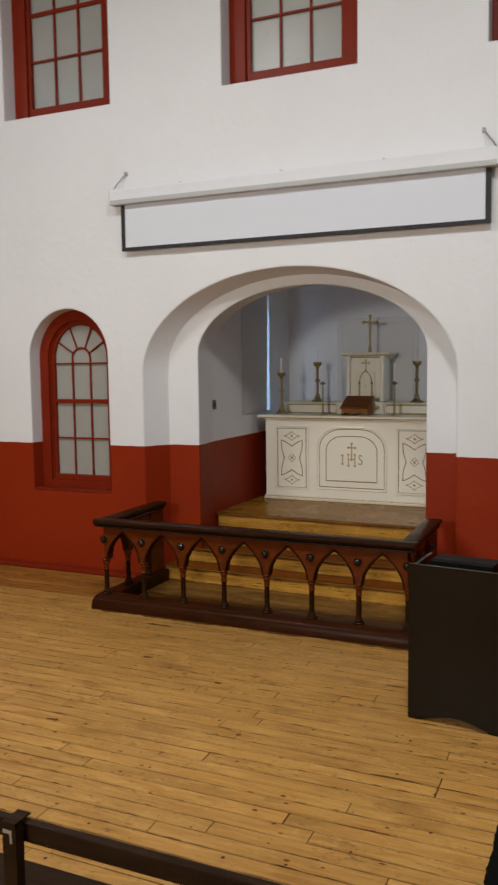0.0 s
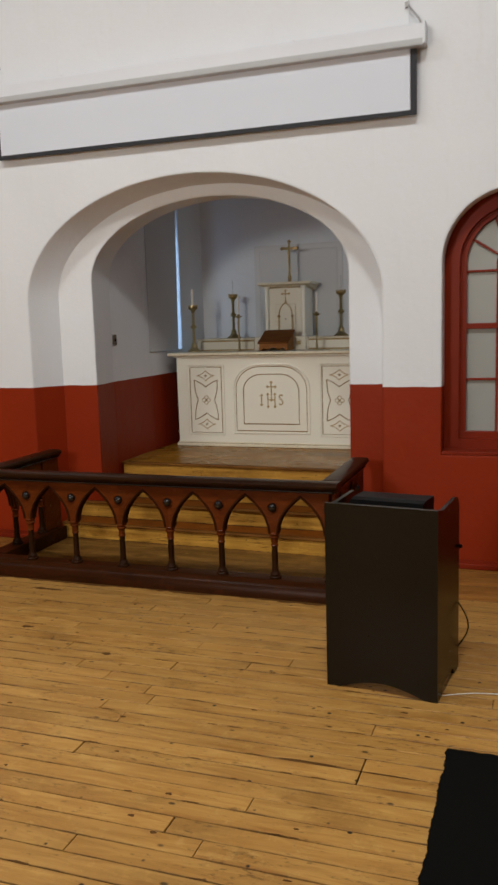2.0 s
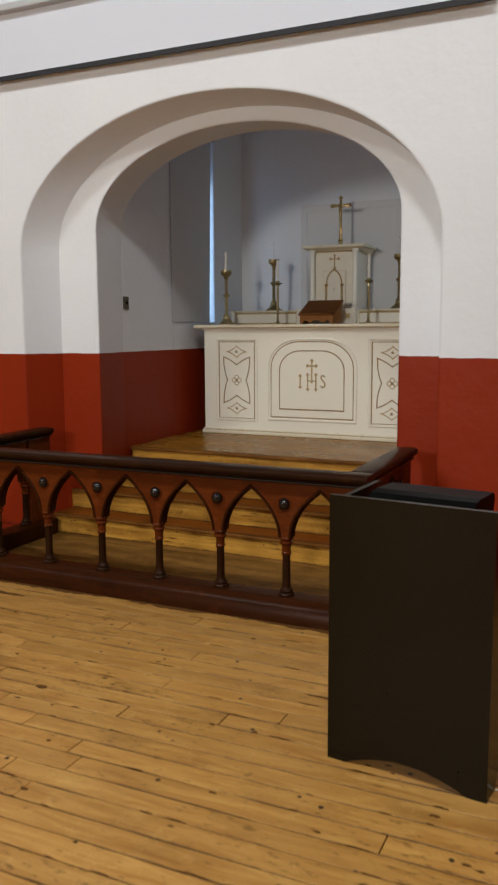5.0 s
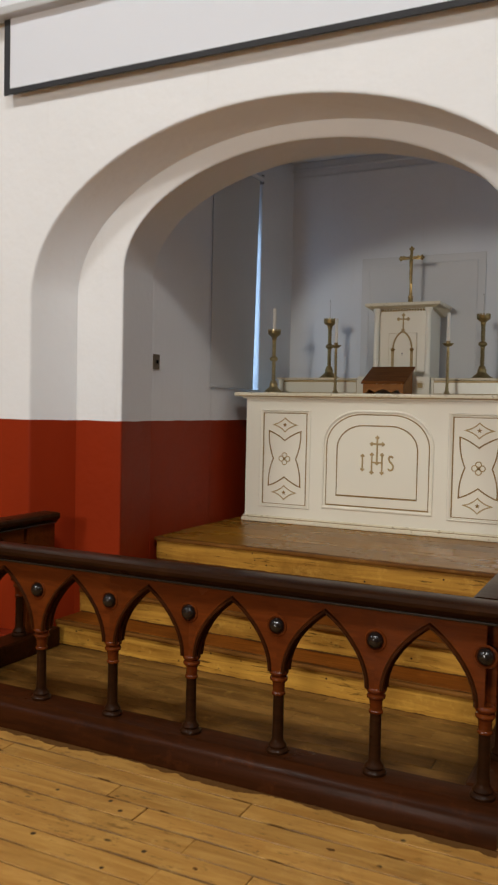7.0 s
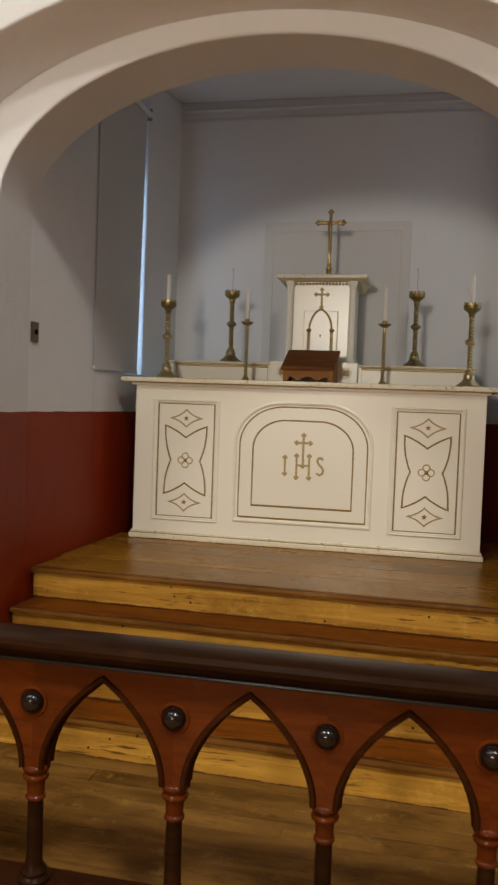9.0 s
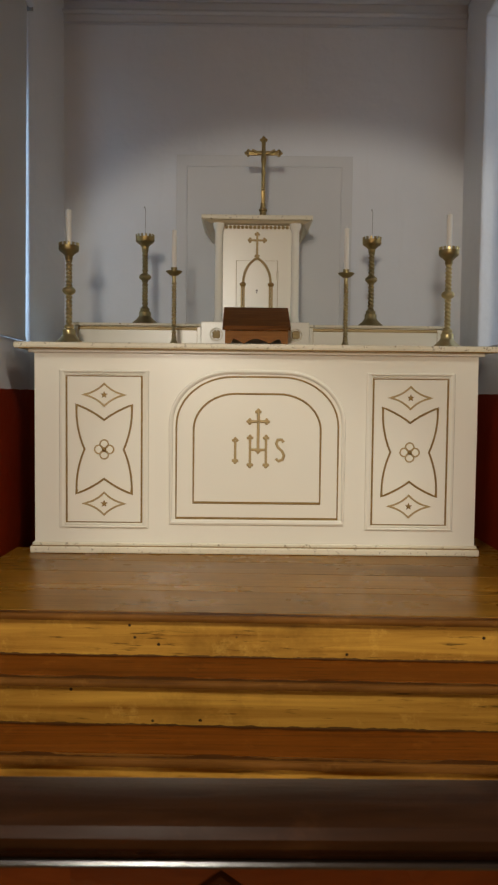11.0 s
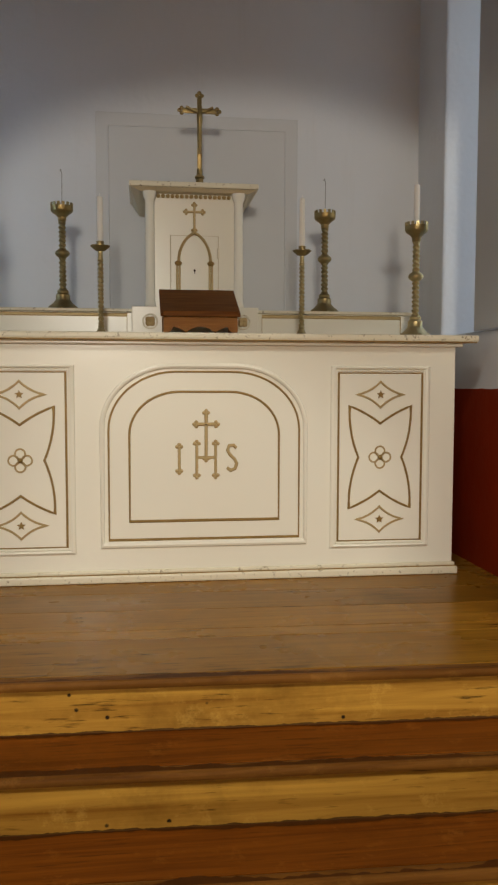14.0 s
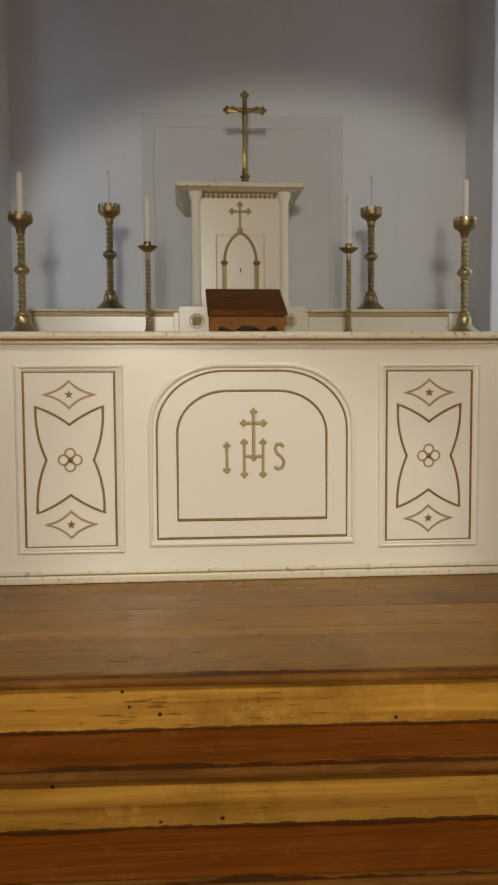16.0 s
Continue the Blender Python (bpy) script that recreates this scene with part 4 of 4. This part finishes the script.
    taper = [(0.0132, 0.0), (0.0126, candle - 0.004), (0.008, candle), (0.0013, candle + 0.001), (0.0011, candle + 0.012)]
    smooth(part("candle", lathe(bmesh.new(), (x, y, z + 0.392), taper, 16), WAX, c, "white wax candle"), 30)
    return c


for x in (-0.985, 1.004):
    tall_candlestick(x, 0.25, SHELF0, 0.535, 0.215, "twisted brass candlestick with crown cup and white candle", "tall candlesticks on the altar")
for x in (-0.632, 0.655):
    tall_candlestick(x, 0.62, 1.809, 0.515, 0, "tarnished brass candlestick with crown cup and no candle", "candlesticks on the gradine", True)
thin_candlestick(-0.435, 0.25, SHELF0, 0.212)
thin_candlestick(0.467, 0.25, SHELF0, 0.232)

# light switch on the chancel wall
sw = thing("light_switch", (CX0, -1.14, 1.86), "small brown switch plate on the white wall", "switch")
part("plate", boxed(CX0 + 0.001, CX0 + 0.012, -1.160, -1.085, 1.80, 1.905, 0.003), SWITCH, sw)
part("toggle", boxed(CX0 + 0.0125, CX0 + 0.022, -1.130, -1.114, 1.84, 1.865, 0.002), RUBBER, sw)

# ---- communion rail ----
RY, RX0, RX1, BAY = -2.945, -1.545, 1.3705, 0.4165
rail = thing("communion_rail", (-0.085, RY, 0.0), "dark mahogany communion rail with pointed arches and turned colonnettes", "altar rail")
PL, CAP, TOPZ = 0.125, 0.462, 0.79


def along(run, u, v, z):
    """A point u metres along a run of the rail and v metres out from its middle line."""
    (ox, oy), (dx, dy) = run
    return (ox + dx * u + dy * v, oy + dy * u - dx * v, z)


def run_box(run, u0, u1, v0, v1, z0, z1, bevel=0.0):
    a, b = along(run, u0, v0, 0), along(run, u1, v1, 0)
    return boxed(min(a[0], b[0]), max(a[0], b[0]), min(a[1], b[1]), max(a[1], b[1]), z0, z1, bevel=bevel)


def colonnette(run, u):
    x, y, _ = along(run, u, 0, 0)
    low = [(0.046, 0.0), (0.047, 0.010), (0.042, 0.017), (0.036, 0.021), (0.039, 0.029), (0.035, 0.036), (0.027, 0.046), (0.0245, 0.056), (0.0235, 0.10), (0.0225, 0.233), (0.0235, 0.238)]
    cap = [(0.0235, 0.2385), (0.0285, 0.242), (0.0285, 0.249), (0.0245, 0.254), (0.0255, 0.285), (0.0285, 0.296), (0.036, 0.301), (0.038, 0.308), (0.035, 0.315), (0.028, 0.319), (0.029, 0.322), (0.037, 0.326), (0.040, 0.333), (0.037, 0.340), (0.030, 0.345)]
    shaft = smooth(part("colonnette", lathe(bmesh.new(), (x, y, PL), low, 18), RAIL_DARK, rail), 35)
    smooth(part("capital", lathe(bmesh.new(), (x, y, PL), cap, 18), RAIL_RED, shaft, "reddish turned capital"), 35)
    return shaft


def spandrel(run, u0, u1):
    """The board of one bay, cut out by a pointed arch, with its edge moulding."""
    a, h = (u1 - u0) / 2 - 0.030, 0.278
    mid, r, z0 = (u0 + u1) / 2, None, CAP
    r = (a * a + h * h) / (2 * a)

    def head(d):
        arc = math.sqrt(max(0.0, r * r - (abs(d) + r - a) ** 2))
        return z0 + 0.8 * arc + 0.2 * h * (1 - abs(d) / a)

    ds = [-a * math.cos(math.pi * i / 24) for i in range(25)]
    us = [u0] + [mid + d for d in ds] + [u1]
    zs = [z0] + [head(d) for d in ds] + [z0]
    zs[1] = zs[-2] = z0
    bm = bmesh.new()
    grid = [[bm.verts.new(along(run, u, v, z)) for v in (0.031, -0.031)] + [bm.verts.new(along(run, u, v, TOPZ)) for v in (0.031, -0.031)] for u, z in zip(us, zs)]
    for p, q in zip(grid, grid[1:]):
        bm.faces.new((p[0], q[0], q[2], p[2]))
        bm.faces.new((p[1], p[3], q[3], q[1]))
        bm.faces.new((p[0], p[1], q[1], q[0]))
    bm.faces.new((grid[0][0], grid[0][2], grid[0][3], grid[0][1]))
    bm.faces.new((grid[-1][0], grid[-1][1], grid[-1][3], grid[-1][2]))
    sp = part("spandrel", bm, RAIL_RED, rail, "reddish mahogany board with pointed arch")
    for v in (0.031, -0.031):
        part("arch_moulding", tube(bmesh.new(), [along(run, mid + d, v, head(d) + 0.004) for d in ds], 0.0095, False, 6), RAIL_BASE, sp)
    part("arch_bead", tube(bmesh.new(), [along(run, mid + d * 0.985, 0.0, head(d) - 0.002) for d in ds], 0.010, False, 6), RAIL_BASE, sp)
    return sp


def boss(run, u, z=0.658):
    for v in (0.031, -0.031):
        x, y, _ = along(run, u, v, 0)
        bm = bmesh.new()
        bmesh.ops.create_uvsphere(bm, u_segments=16, v_segments=10, radius=0.033, matrix=Matrix.Translation((x, y, z)))
        b = smooth(part("boss", bm, BOSS, rail, "round dark turned boss"))
        d = 0.004 if v > 0 else -0.004
        ring = []
        for i in range(20):
            c = 2 * math.pi * i / 20
            ring.append(along(run, u + 0.040 * math.cos(c), v + d * 0.3, z + 0.040 * math.sin(c)))
        part("boss_ring", tube(bmesh.new(), ring, 0.005, True, 6), RAIL_RED, b)


def moulded_top(run, u0, u1, out=0.0):
    """The hand rail of a run, set out by so much from its middle line."""
    prof = [(-0.060, TOPZ - 0.002), (-0.066, TOPZ + 0.012), (-0.088, TOPZ + 0.026), (-0.094, TOPZ + 0.032), (-0.098, TOPZ + 0.046), (-0.090, TOPZ + 0.060), (-0.070, TOPZ + 0.066), (0.070, TOPZ + 0.066), (0.090, TOPZ + 0.060), (0.098, TOPZ + 0.046), (0.094, TOPZ + 0.032), (0.088, TOPZ + 0.026), (0.066, TOPZ + 0.012), (0.060, TOPZ - 0.002)]
    prof = [(out + v * 0.76, z) for v, z in prof]
    bm = bmesh.new()
    a = [bm.verts.new(along(run, u0, v, z)) for v, z in prof]
    b = [bm.verts.new(along(run, u1, v, z)) for v, z in prof]
    bm.faces.new(a), bm.faces.new(b[::-1])
    for i in range(len(prof)):
        j = (i + 1) % len(prof)
        bm.faces.new((a[i], a[j], b[j], b[i]))
    top = smooth(part("top_rail", bm, RAIL_DARK, rail, "broad polished dark hand rail"), 24)
    for v in (out + 0.052, out - 0.052):
        part("bead", tube(bmesh.new(), [along(run, u0 + 0.03, v, TOPZ + 0.001), along(run, u1 - 0.03, v, TOPZ + 0.001)], 0.0065, False, 8), BOSS, top, "thin polished bead")
    return top


def sloped_plinth(run, u0, u1, top):
    """The base of a run: a flat top, a broad sloping outer face and a low upright foot."""
    prof = [(-0.075, 0.001), (-0.075, top - 0.012), (-0.066, top), (0.056, top), (0.066, top - 0.003), (0.074, top - 0.010), (0.080, top - 0.013), (0.100, top - 0.026), (0.114, top - 0.046), (0.124, 0.048), (0.129, 0.026), (0.131, 0.001)]
    bm = bmesh.new()
    a = [bm.verts.new(along(run, u0 + (0.3 * (0.055 - v) if v > 0.056 else 0.0), v, z)) for v, z in prof]
    b = [bm.verts.new(along(run, u1, v, z)) for v, z in prof]
    bm.faces.new(a), bm.faces.new(b[::-1])
    for i in range(len(prof)):
        j = (i + 1) % len(prof)
        bm.faces.new((a[i], a[j], b[j], b[i]))
    return bm


FRONT = ((RX0, RY), (1.0, 0.0))
LEFT, RIGHT = ((RX0, RY), (0.0, 1.0)), ((RX1, RY), (0.0, 1.0))
SIDE = WALL_Y - RY - 0.003
moulded_top(FRONT, -0.075, RX1 - RX0 + 0.075, 0.025)
smooth(part("plinth", sloped_plinth(FRONT, -0.075, RX1 - RX0 + 0.075, PL), RAIL_BASE, rail, "broad reddish base board with sloping face"), 32)
for k in range(8):
    colonnette(FRONT, BAY * k)
    boss(FRONT, BAY * k)
for k in range(7):
    spandrel(FRONT, BAY * k, BAY * (k + 1))
for run in (LEFT, RIGHT):
    moulded_top(run, 0.0515, SIDE)
    part("plinth", run_box(run, 0.086, SIDE, -0.085, 0.085, 0.001, PL - 0.002, 0.012), RAIL_BASE, rail, "broad reddish base board")
    for k in (1, 2):
        colonnette(run, 0.385 * k)
        boss(run, 0.385 * k)
    for k in range(2):
        spandrel(run, 0.385 * k + (0.027 if k == 0 else 0), 0.385 * (k + 1))
    part("end_post", run_box(run, 0.80, SIDE, -0.03, 0.03, PL, TOPZ, 0.004), RAIL_RED, rail)

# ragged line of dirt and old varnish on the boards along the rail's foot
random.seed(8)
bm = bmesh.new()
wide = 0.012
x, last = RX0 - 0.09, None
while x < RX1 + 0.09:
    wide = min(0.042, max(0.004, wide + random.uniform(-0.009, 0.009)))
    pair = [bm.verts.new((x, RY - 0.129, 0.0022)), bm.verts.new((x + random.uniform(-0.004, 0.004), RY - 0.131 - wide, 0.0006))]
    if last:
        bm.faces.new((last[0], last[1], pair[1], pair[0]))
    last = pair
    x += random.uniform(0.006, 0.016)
part("dirt_line", bm, DARK_MARKS, rail, "ragged dark dirt along the base")

# ---- projection screen ----
ps = thing("projection_screen", (-0.02, -1.97, 4.05), "partly lowered white projection screen with black border", "projection screen")
SX0, SX1, SB, SY = -1.905, 1.845, 3.508, -1.955
part("fabric", boxed(SX0 + 0.05, SX1 - 0.05, SY, SY + 0.003, SB + 0.02, 4.00), SCREEN, ps)
part("border", boxed(SX0, SX1, SY - 0.0025, SY + 0.002, SB, SB + 0.026), SCREEN_BORDER, ps, "black bottom border")
for x in (SX0, SX1 - 0.045):
    part("border", boxed(x, x + 0.045, SY - 0.002, SY + 0.0025, SB + 0.026, 4.00), SCREEN_BORDER, ps, "black side border")
part("bottom_bar", boxed(SX0, SX1, SY - 0.006, SY + 0.008, SB - 0.011, SB - 0.001, 0.003), SCREEN_BORDER, ps)
part("case", boxed(-2.01, 1.905, -2.02, -1.90, 3.985, 4.130, 0.024), CASE, ps, "long white metal case")
# added grey strip: shade on the case's lower half, put into the colour
part("lower_lip", boxed(-2.006, 1.901, -2.024, -1.925, 3.968, 4.018, 0.010), UNDERSIDE, ps, "grey strip for the shaded underside of the case")
for x in (-2.01, 1.905):
    part("end_cap", boxed(x - 0.010, x + 0.010, -2.026, -1.896, 3.978, 4.137, 0.006), CASE, ps)
    s = 1 if x < 0 else -1
    part("hanger", tube(bmesh.new(), [(x + s * 0.02, -1.96, 4.131), (x + s * 0.05, -1.95, 4.18), (x + s * 0.13, -1.905, 4.29)], 0.007), STEEL, ps, "thin metal hanger to the wall")
    part("hanger", tube(bmesh.new(), [(x + s * 0.11, -1.95, 4.131), (x + s * 0.13, -1.905, 4.29)], 0.004), CASE, ps)
    part("wall_hook", boxed(x + s * 0.14 - 0.014, x + s * 0.14 + 0.014, -1.915, WALL_Y - 0.001, 4.28, 4.32, 0.003), STEEL, ps)
for x in (-1.2, -0.1, 0.9):
    part("bracket", boxed(x - 0.015, x + 0.015, -1.96, WALL_Y - 0.001, 4.1305, 4.145, 0.003), STEEL, ps)

# ---- lectern ----
lec = thing("lectern", (1.97, -4.2, 0.0), "plain black-brown wooden lectern with cut-out foot", "lectern")
LA, LB = Vector((1.682, -4.320, 0)), Vector((2.285, -4.394, 0))
ux = (LB - LA).normalized()
uy = Vector((-ux.y, ux.x, 0))
LW, LD, LH = (LB - LA).length, 0.50, 1.022


def lpt(u, v, z, lean=0.0):
    """A point of the lectern: u along the front, v into its depth; the front leans back by lean at the top."""
    p = LA + ux * u + uy * v
    return (p.x, p.y, z)


def lectern_plate(outline, w, flat):
    """A plate from an outline of (along, z), w thick."""
    bm = bmesh.new()
    a = [bm.verts.new(flat(p, z, 0)) for p, z in outline]
    b = [bm.verts.new(flat(p, z, w)) for p, z in outline]
    bm.faces.new(a), bm.faces.new(b[::-1])
    for i in range(len(outline)):
        j = (i + 1) % len(outline)
        bm.faces.new((a[i], a[j], b[j], b[i]))
    return bm


foot = [(LW - 0.0, 0.0), (LW - 0.07, 0.0)]
foot += [(LW - 0.07 - (LW - 0.14) * i / 18, 0.055 * math.sin(math.pi * i / 18) ** 0.9) for i in range(1, 18)]
foot += [(0.07, 0.0), (0.0, 0.0), (0.0, LH), (LW, LH)]
part("front_panel", lectern_plate(foot, 0.022, lambda u, z, w: lpt(u, w, z)), LECTERN, lec, "black-brown front with arched cut-out foot")
side = [(0.023, 0.0), (0.09, 0.0), (0.13, 0.05), (0.36, 0.05), (0.40, 0.0), (LD, 0.0), (LD, LH - 0.10)]
side += [(LD - 0.08 + 0.08 * math.cos(math.pi / 2 * i / 6), LH - 0.10 + 0.085 * math.sin(math.pi / 2 * i / 6)) for i in range(1, 7)]
side += [(0.12, LH - 0.022), (0.05, LH - 0.010), (0.023, LH)]
for u in (0.0, LW - 0.022):
    part("side_panel", lectern_plate(side, 0.022, lambda v, z, w, u=u: lpt(u + w, v, z)), LECTERN, lec)
shelf = [(0.023, LH - 0.075), (LD - 0.03, LH - 0.125), (LD - 0.03, LH - 0.105), (0.023, LH - 0.055)]
part("sloping_top", lectern_plate(shelf, LW - 0.046, lambda v, z, w: lpt(0.023 + w, v, z)), LECTERN, lec)
dev = [(0.15, LH - 0.072), (0.42, LH - 0.118), (0.44, LH - 0.036), (0.42, LH - 0.016), (0.26, LH - 0.012), (0.205, LH - 0.018), (0.175, LH - 0.032), (0.155, LH - 0.052)]
tagged(part("flat_case", lectern_plate(dev, LW - 0.20, lambda v, z, w: lpt(0.075 + w, v, z)), RUBBER), "flat black plastic case lying on the lectern", "case")
bm = bmesh.new()
bmesh.ops.create_uvsphere(bm, u_segments=10, v_segments=8, radius=0.012, matrix=Matrix.Translation(lpt(LW + 0.012, LD - 0.03, 0.72)))
part("knob", bm, RUBBER, lec)
pts = [lpt(LW + 0.004 + 0.058 * math.sin(math.pi * i / 16), LD - 0.04, 0.40 - 0.26 * i / 16) for i in range(17)]
tagged(part("black_cable", tube(bmesh.new(), pts, 0.004), RUBBER), "thin black cable hanging beside the lectern", "cable")
pts = [(2.30 + 1.66 * i / 24, -4.30 + 0.05 * math.sin(i * 0.5) + 0.012 * i, 0.0040) for i in range(25)]
tagged(part("floor_cable", tube(bmesh.new(), pts, 0.0030), CABLE), "white cable lying across the floorboards", "cable")

# ---- carpet ----
bm = bmesh.new()
cx0, cx1, cy0, cy1 = 2.378, 3.45, -9.4, -4.852
edge = []
random.seed(4)
for i in range(300):
    edge.append((cx0 + random.uniform(-0.004, 0.004) + 0.003 * math.sin(i * 0.31), cy0 + (cy1 - cy0) * i / 300))
for i in range(80):
    edge.append((cx0 + (cx1 - cx0) * i / 80, cy1 + random.uniform(-0.005, 0.005)))
edge += [(cx1, cy1), (cx1, cy0)]
lo = [bm.verts.new((x, y, 0.001)) for x, y in edge]
hi = [bm.verts.new((x + 0.004, y - 0.004, 0.013)) for x, y in edge]
bm.faces.new(hi), bm.faces.new(lo[::-1])
for i in range(len(edge)):
    j = (i + 1) % len(edge)
    bm.faces.new((lo[i], lo[j], hi[j], hi[i]))
tagged(part("carpet", bm, CARPET), "black worn carpet runner on the wooden floor", "carpet")

# ---- bench ----
BY = -7.37
bench = thing("bench", (0.6, BY, 0.0), "dark stained wooden bench with open back", "bench")
part("back_rail", boxed(-1.6, 2.22, BY - 0.018, BY + 0.018, 0.742, 0.81, 0.008), BENCH, bench)
part("seat", boxed(-1.6, 2.22, BY + 0.02, BY + 0.27, 0.425, 0.455, 0.008), BENCH, bench)
for x in (-1.5, -0.22, 1.075, 2.185):
    post = part("back_post", prism(bmesh.new(), [(x - 0.019, 0.0), (x + 0.019, 0.0), (x + 0.028, 0.79), (x + 0.022, 0.818), (x - 0.022, 0.818), (x - 0.028, 0.79)], BY - 0.058, BY - 0.0185), BENCH, bench)
    part("strap", boxed(x - 0.027, x + 0.027, BY - 0.0605, BY + 0.022, 0.8185, 0.826, 0.003), BENCH, post, "worn metal strap over the rail")
    part("bracket", prism(bmesh.new(), [(x - 0.024, 0.800), (x + 0.012, 0.800), (x + 0.012, 0.755), (x + 0.004, 0.755), (x + 0.004, 0.788), (x - 0.024, 0.788)], BY - 0.0605, BY - 0.0582), STEEL, post, "worn grey angle bracket")
    part("leg", boxed(x - 0.022, x + 0.022, BY + 0.22, BY + 0.262, 0.0, 0.424, 0.006), BENCH, bench)
    part("bearer", boxed(x - 0.02, x + 0.02, BY - 0.018, BY + 0.22, 0.36, 0.424, 0.004), BENCH, bench)

# ---- floorboards ----
tagged(part("floor", boxed(NX0, NX1, NY0, CHANCEL_Y, -0.25, -0.022), SEAM), "honey-coloured worn pine floor of long boards", "floor", kind="structure")
floor_ob = bpy.data.objects["floor"]
rng = random.Random(11)
rows = int((WALL_Y + 0.02 - NY0) / BOARD) + 1
rest = bmesh.new()
shared = {}


def board_mesh(length, material):
    key = (round(length, 2), material.name)
    if key not in shared:
        bm = bmesh.new()
        gap = 0.0034 if material is not INNER_FLOOR else 0.0015
        box(bm, 0, key[0] - (0.0036 if material is not INNER_FLOOR else 0.0004), 0, BOARD - gap, -0.021, 0.0)
        top = [e for e in bm.edges if all(abs(v.co.z) < 1e-6 for v in e.verts)]
        bmesh.ops.bevel(bm, geom=top, offset=0.0022 if material is not INNER_FLOOR else 0.0008, segments=1, affect="EDGES")
        data = bpy.data.meshes.new("floorboard")
        bm.to_mesh(data)
        bm.free()
        data.materials.append(material)
        shared[key] = data
    return shared[key]


def lay(x, length, y, material, single, drop):
    if single:
        o = new("floorboard", board_mesh(length, material))
        o.location = (x, y, drop)
        o.parent = floor_ob
    else:
        box(rest, x, x + length - 0.002, y, y + BOARD - 0.005, -0.021, drop)


# butt joints that stand out: (x, y) on the floor
JOINTS = ((2.04, -5.06), (2.04, -5.22), (0.71, -5.34), (1.385, -5.78), (0.75, -4.60), (0.76, -5.02), (0.76, -4.31), (0.79, -3.97), (0.20, -3.42), (0.475, -3.52), (0.465, -3.74))
for r in range(rows):
    y = WALL_Y + 0.02 - (r + 1) * BOARD
    x = NX0 + rng.uniform(-1.5, 0)
    known = [jx for jx, jy in JOINTS if y <= jy < y + BOARD]
    inside = y > RY + 0.1
    while x < NX1:
        length = rng.choice((1.2, 1.8, 2.2, 2.6, 3.0, 3.4))
        if known and x < known[0] - 0.3 <= x + length + 0.9:
            length = known[0] - x
        a, b = max(x, NX0), min(x + length, NX1)
        x += length
        if b - a < 0.15:
            continue
        if inside:
            pieces = [(a, min(b, RX0), PINE_MARGIN), (max(a, RX0), min(b, RX1), INNER_FLOOR), (max(a, RX1), b, PINE_MARGIN)]
        else:
            pieces = [(a, b, PINE_FLOOR)]
        for pa, pb, m in pieces:
            if pb - pa > 0.05:
                near = -8.2 < y and pb > -3.6 and pa < 4.2
                lay(pa, round(pb - pa, 2), y, m, near, -rng.uniform(0, 0.0012))
tagged(part("far_floorboards", rest, PINE_FLOOR, floor_ob), "far pine floorboards", kind="stuff")

# dark stains and deep knots on the boards: centre, length along the boards, width
STAINS = ((-0.47, -4.0, 0.10, 0.045), (-0.79, -3.27, 0.30, 0.040), (0.28, -4.27, 0.07, 0.04), (-0.45, -5.23, 0.12, 0.025), (1.49, -3.85, 0.16, 0.022), (1.16, -4.27, 0.035, 0.022), (1.35, -4.26, 0.030, 0.020), (1.80, -5.13, 0.34, 0.020), (2.14, -5.14, 0.30, 0.016))
rng = random.Random(5)
for x, y, long, wide in STAINS:
    bm = bmesh.new()
    rim = [bm.verts.new((x + long / 2 * math.cos(a) * rng.uniform(0.65, 1.1), y + wide / 2 * math.sin(a) * rng.uniform(0.55, 1.1), 0.0007)) for a in [2 * math.pi * k / 26 for k in range(26)]]
    bm.faces.new(rim)
    part("stain", bm, DARK_MARKS, floor_ob, "dark ragged stain on the boards")

# small chips along the board edges and little knots, too many to count
chips = bmesh.new()
for k in range(260):
    row = rng.randrange(int((WALL_Y - RY) / BOARD) + 3, int((WALL_Y + 6.6) / BOARD))
    x = rng.uniform(-2.6, 3.2)
    y = WALL_Y + 0.02 - row * BOARD
    long, wide = rng.uniform(0.03, 0.13), rng.uniform(0.007, 0.015)
    if k % 4 == 0:
        y += rng.uniform(0.015, BOARD - 0.015)
        long, wide = rng.uniform(0.02, 0.045), rng.uniform(0.014, 0.024)
    rim = [chips.verts.new((x + long / 2 * math.cos(a) * rng.uniform(0.6, 1.1), y + wide / 2 * math.sin(a) * rng.uniform(0.5, 1.1), 0.0006)) for a in [2 * math.pi * j / 12 for j in range(12)]]
    chips.faces.new(rim)
tagged(part("chips", chips, DARK_MARKS, floor_ob), "small dark chips and knots in the boards", kind="stuff")
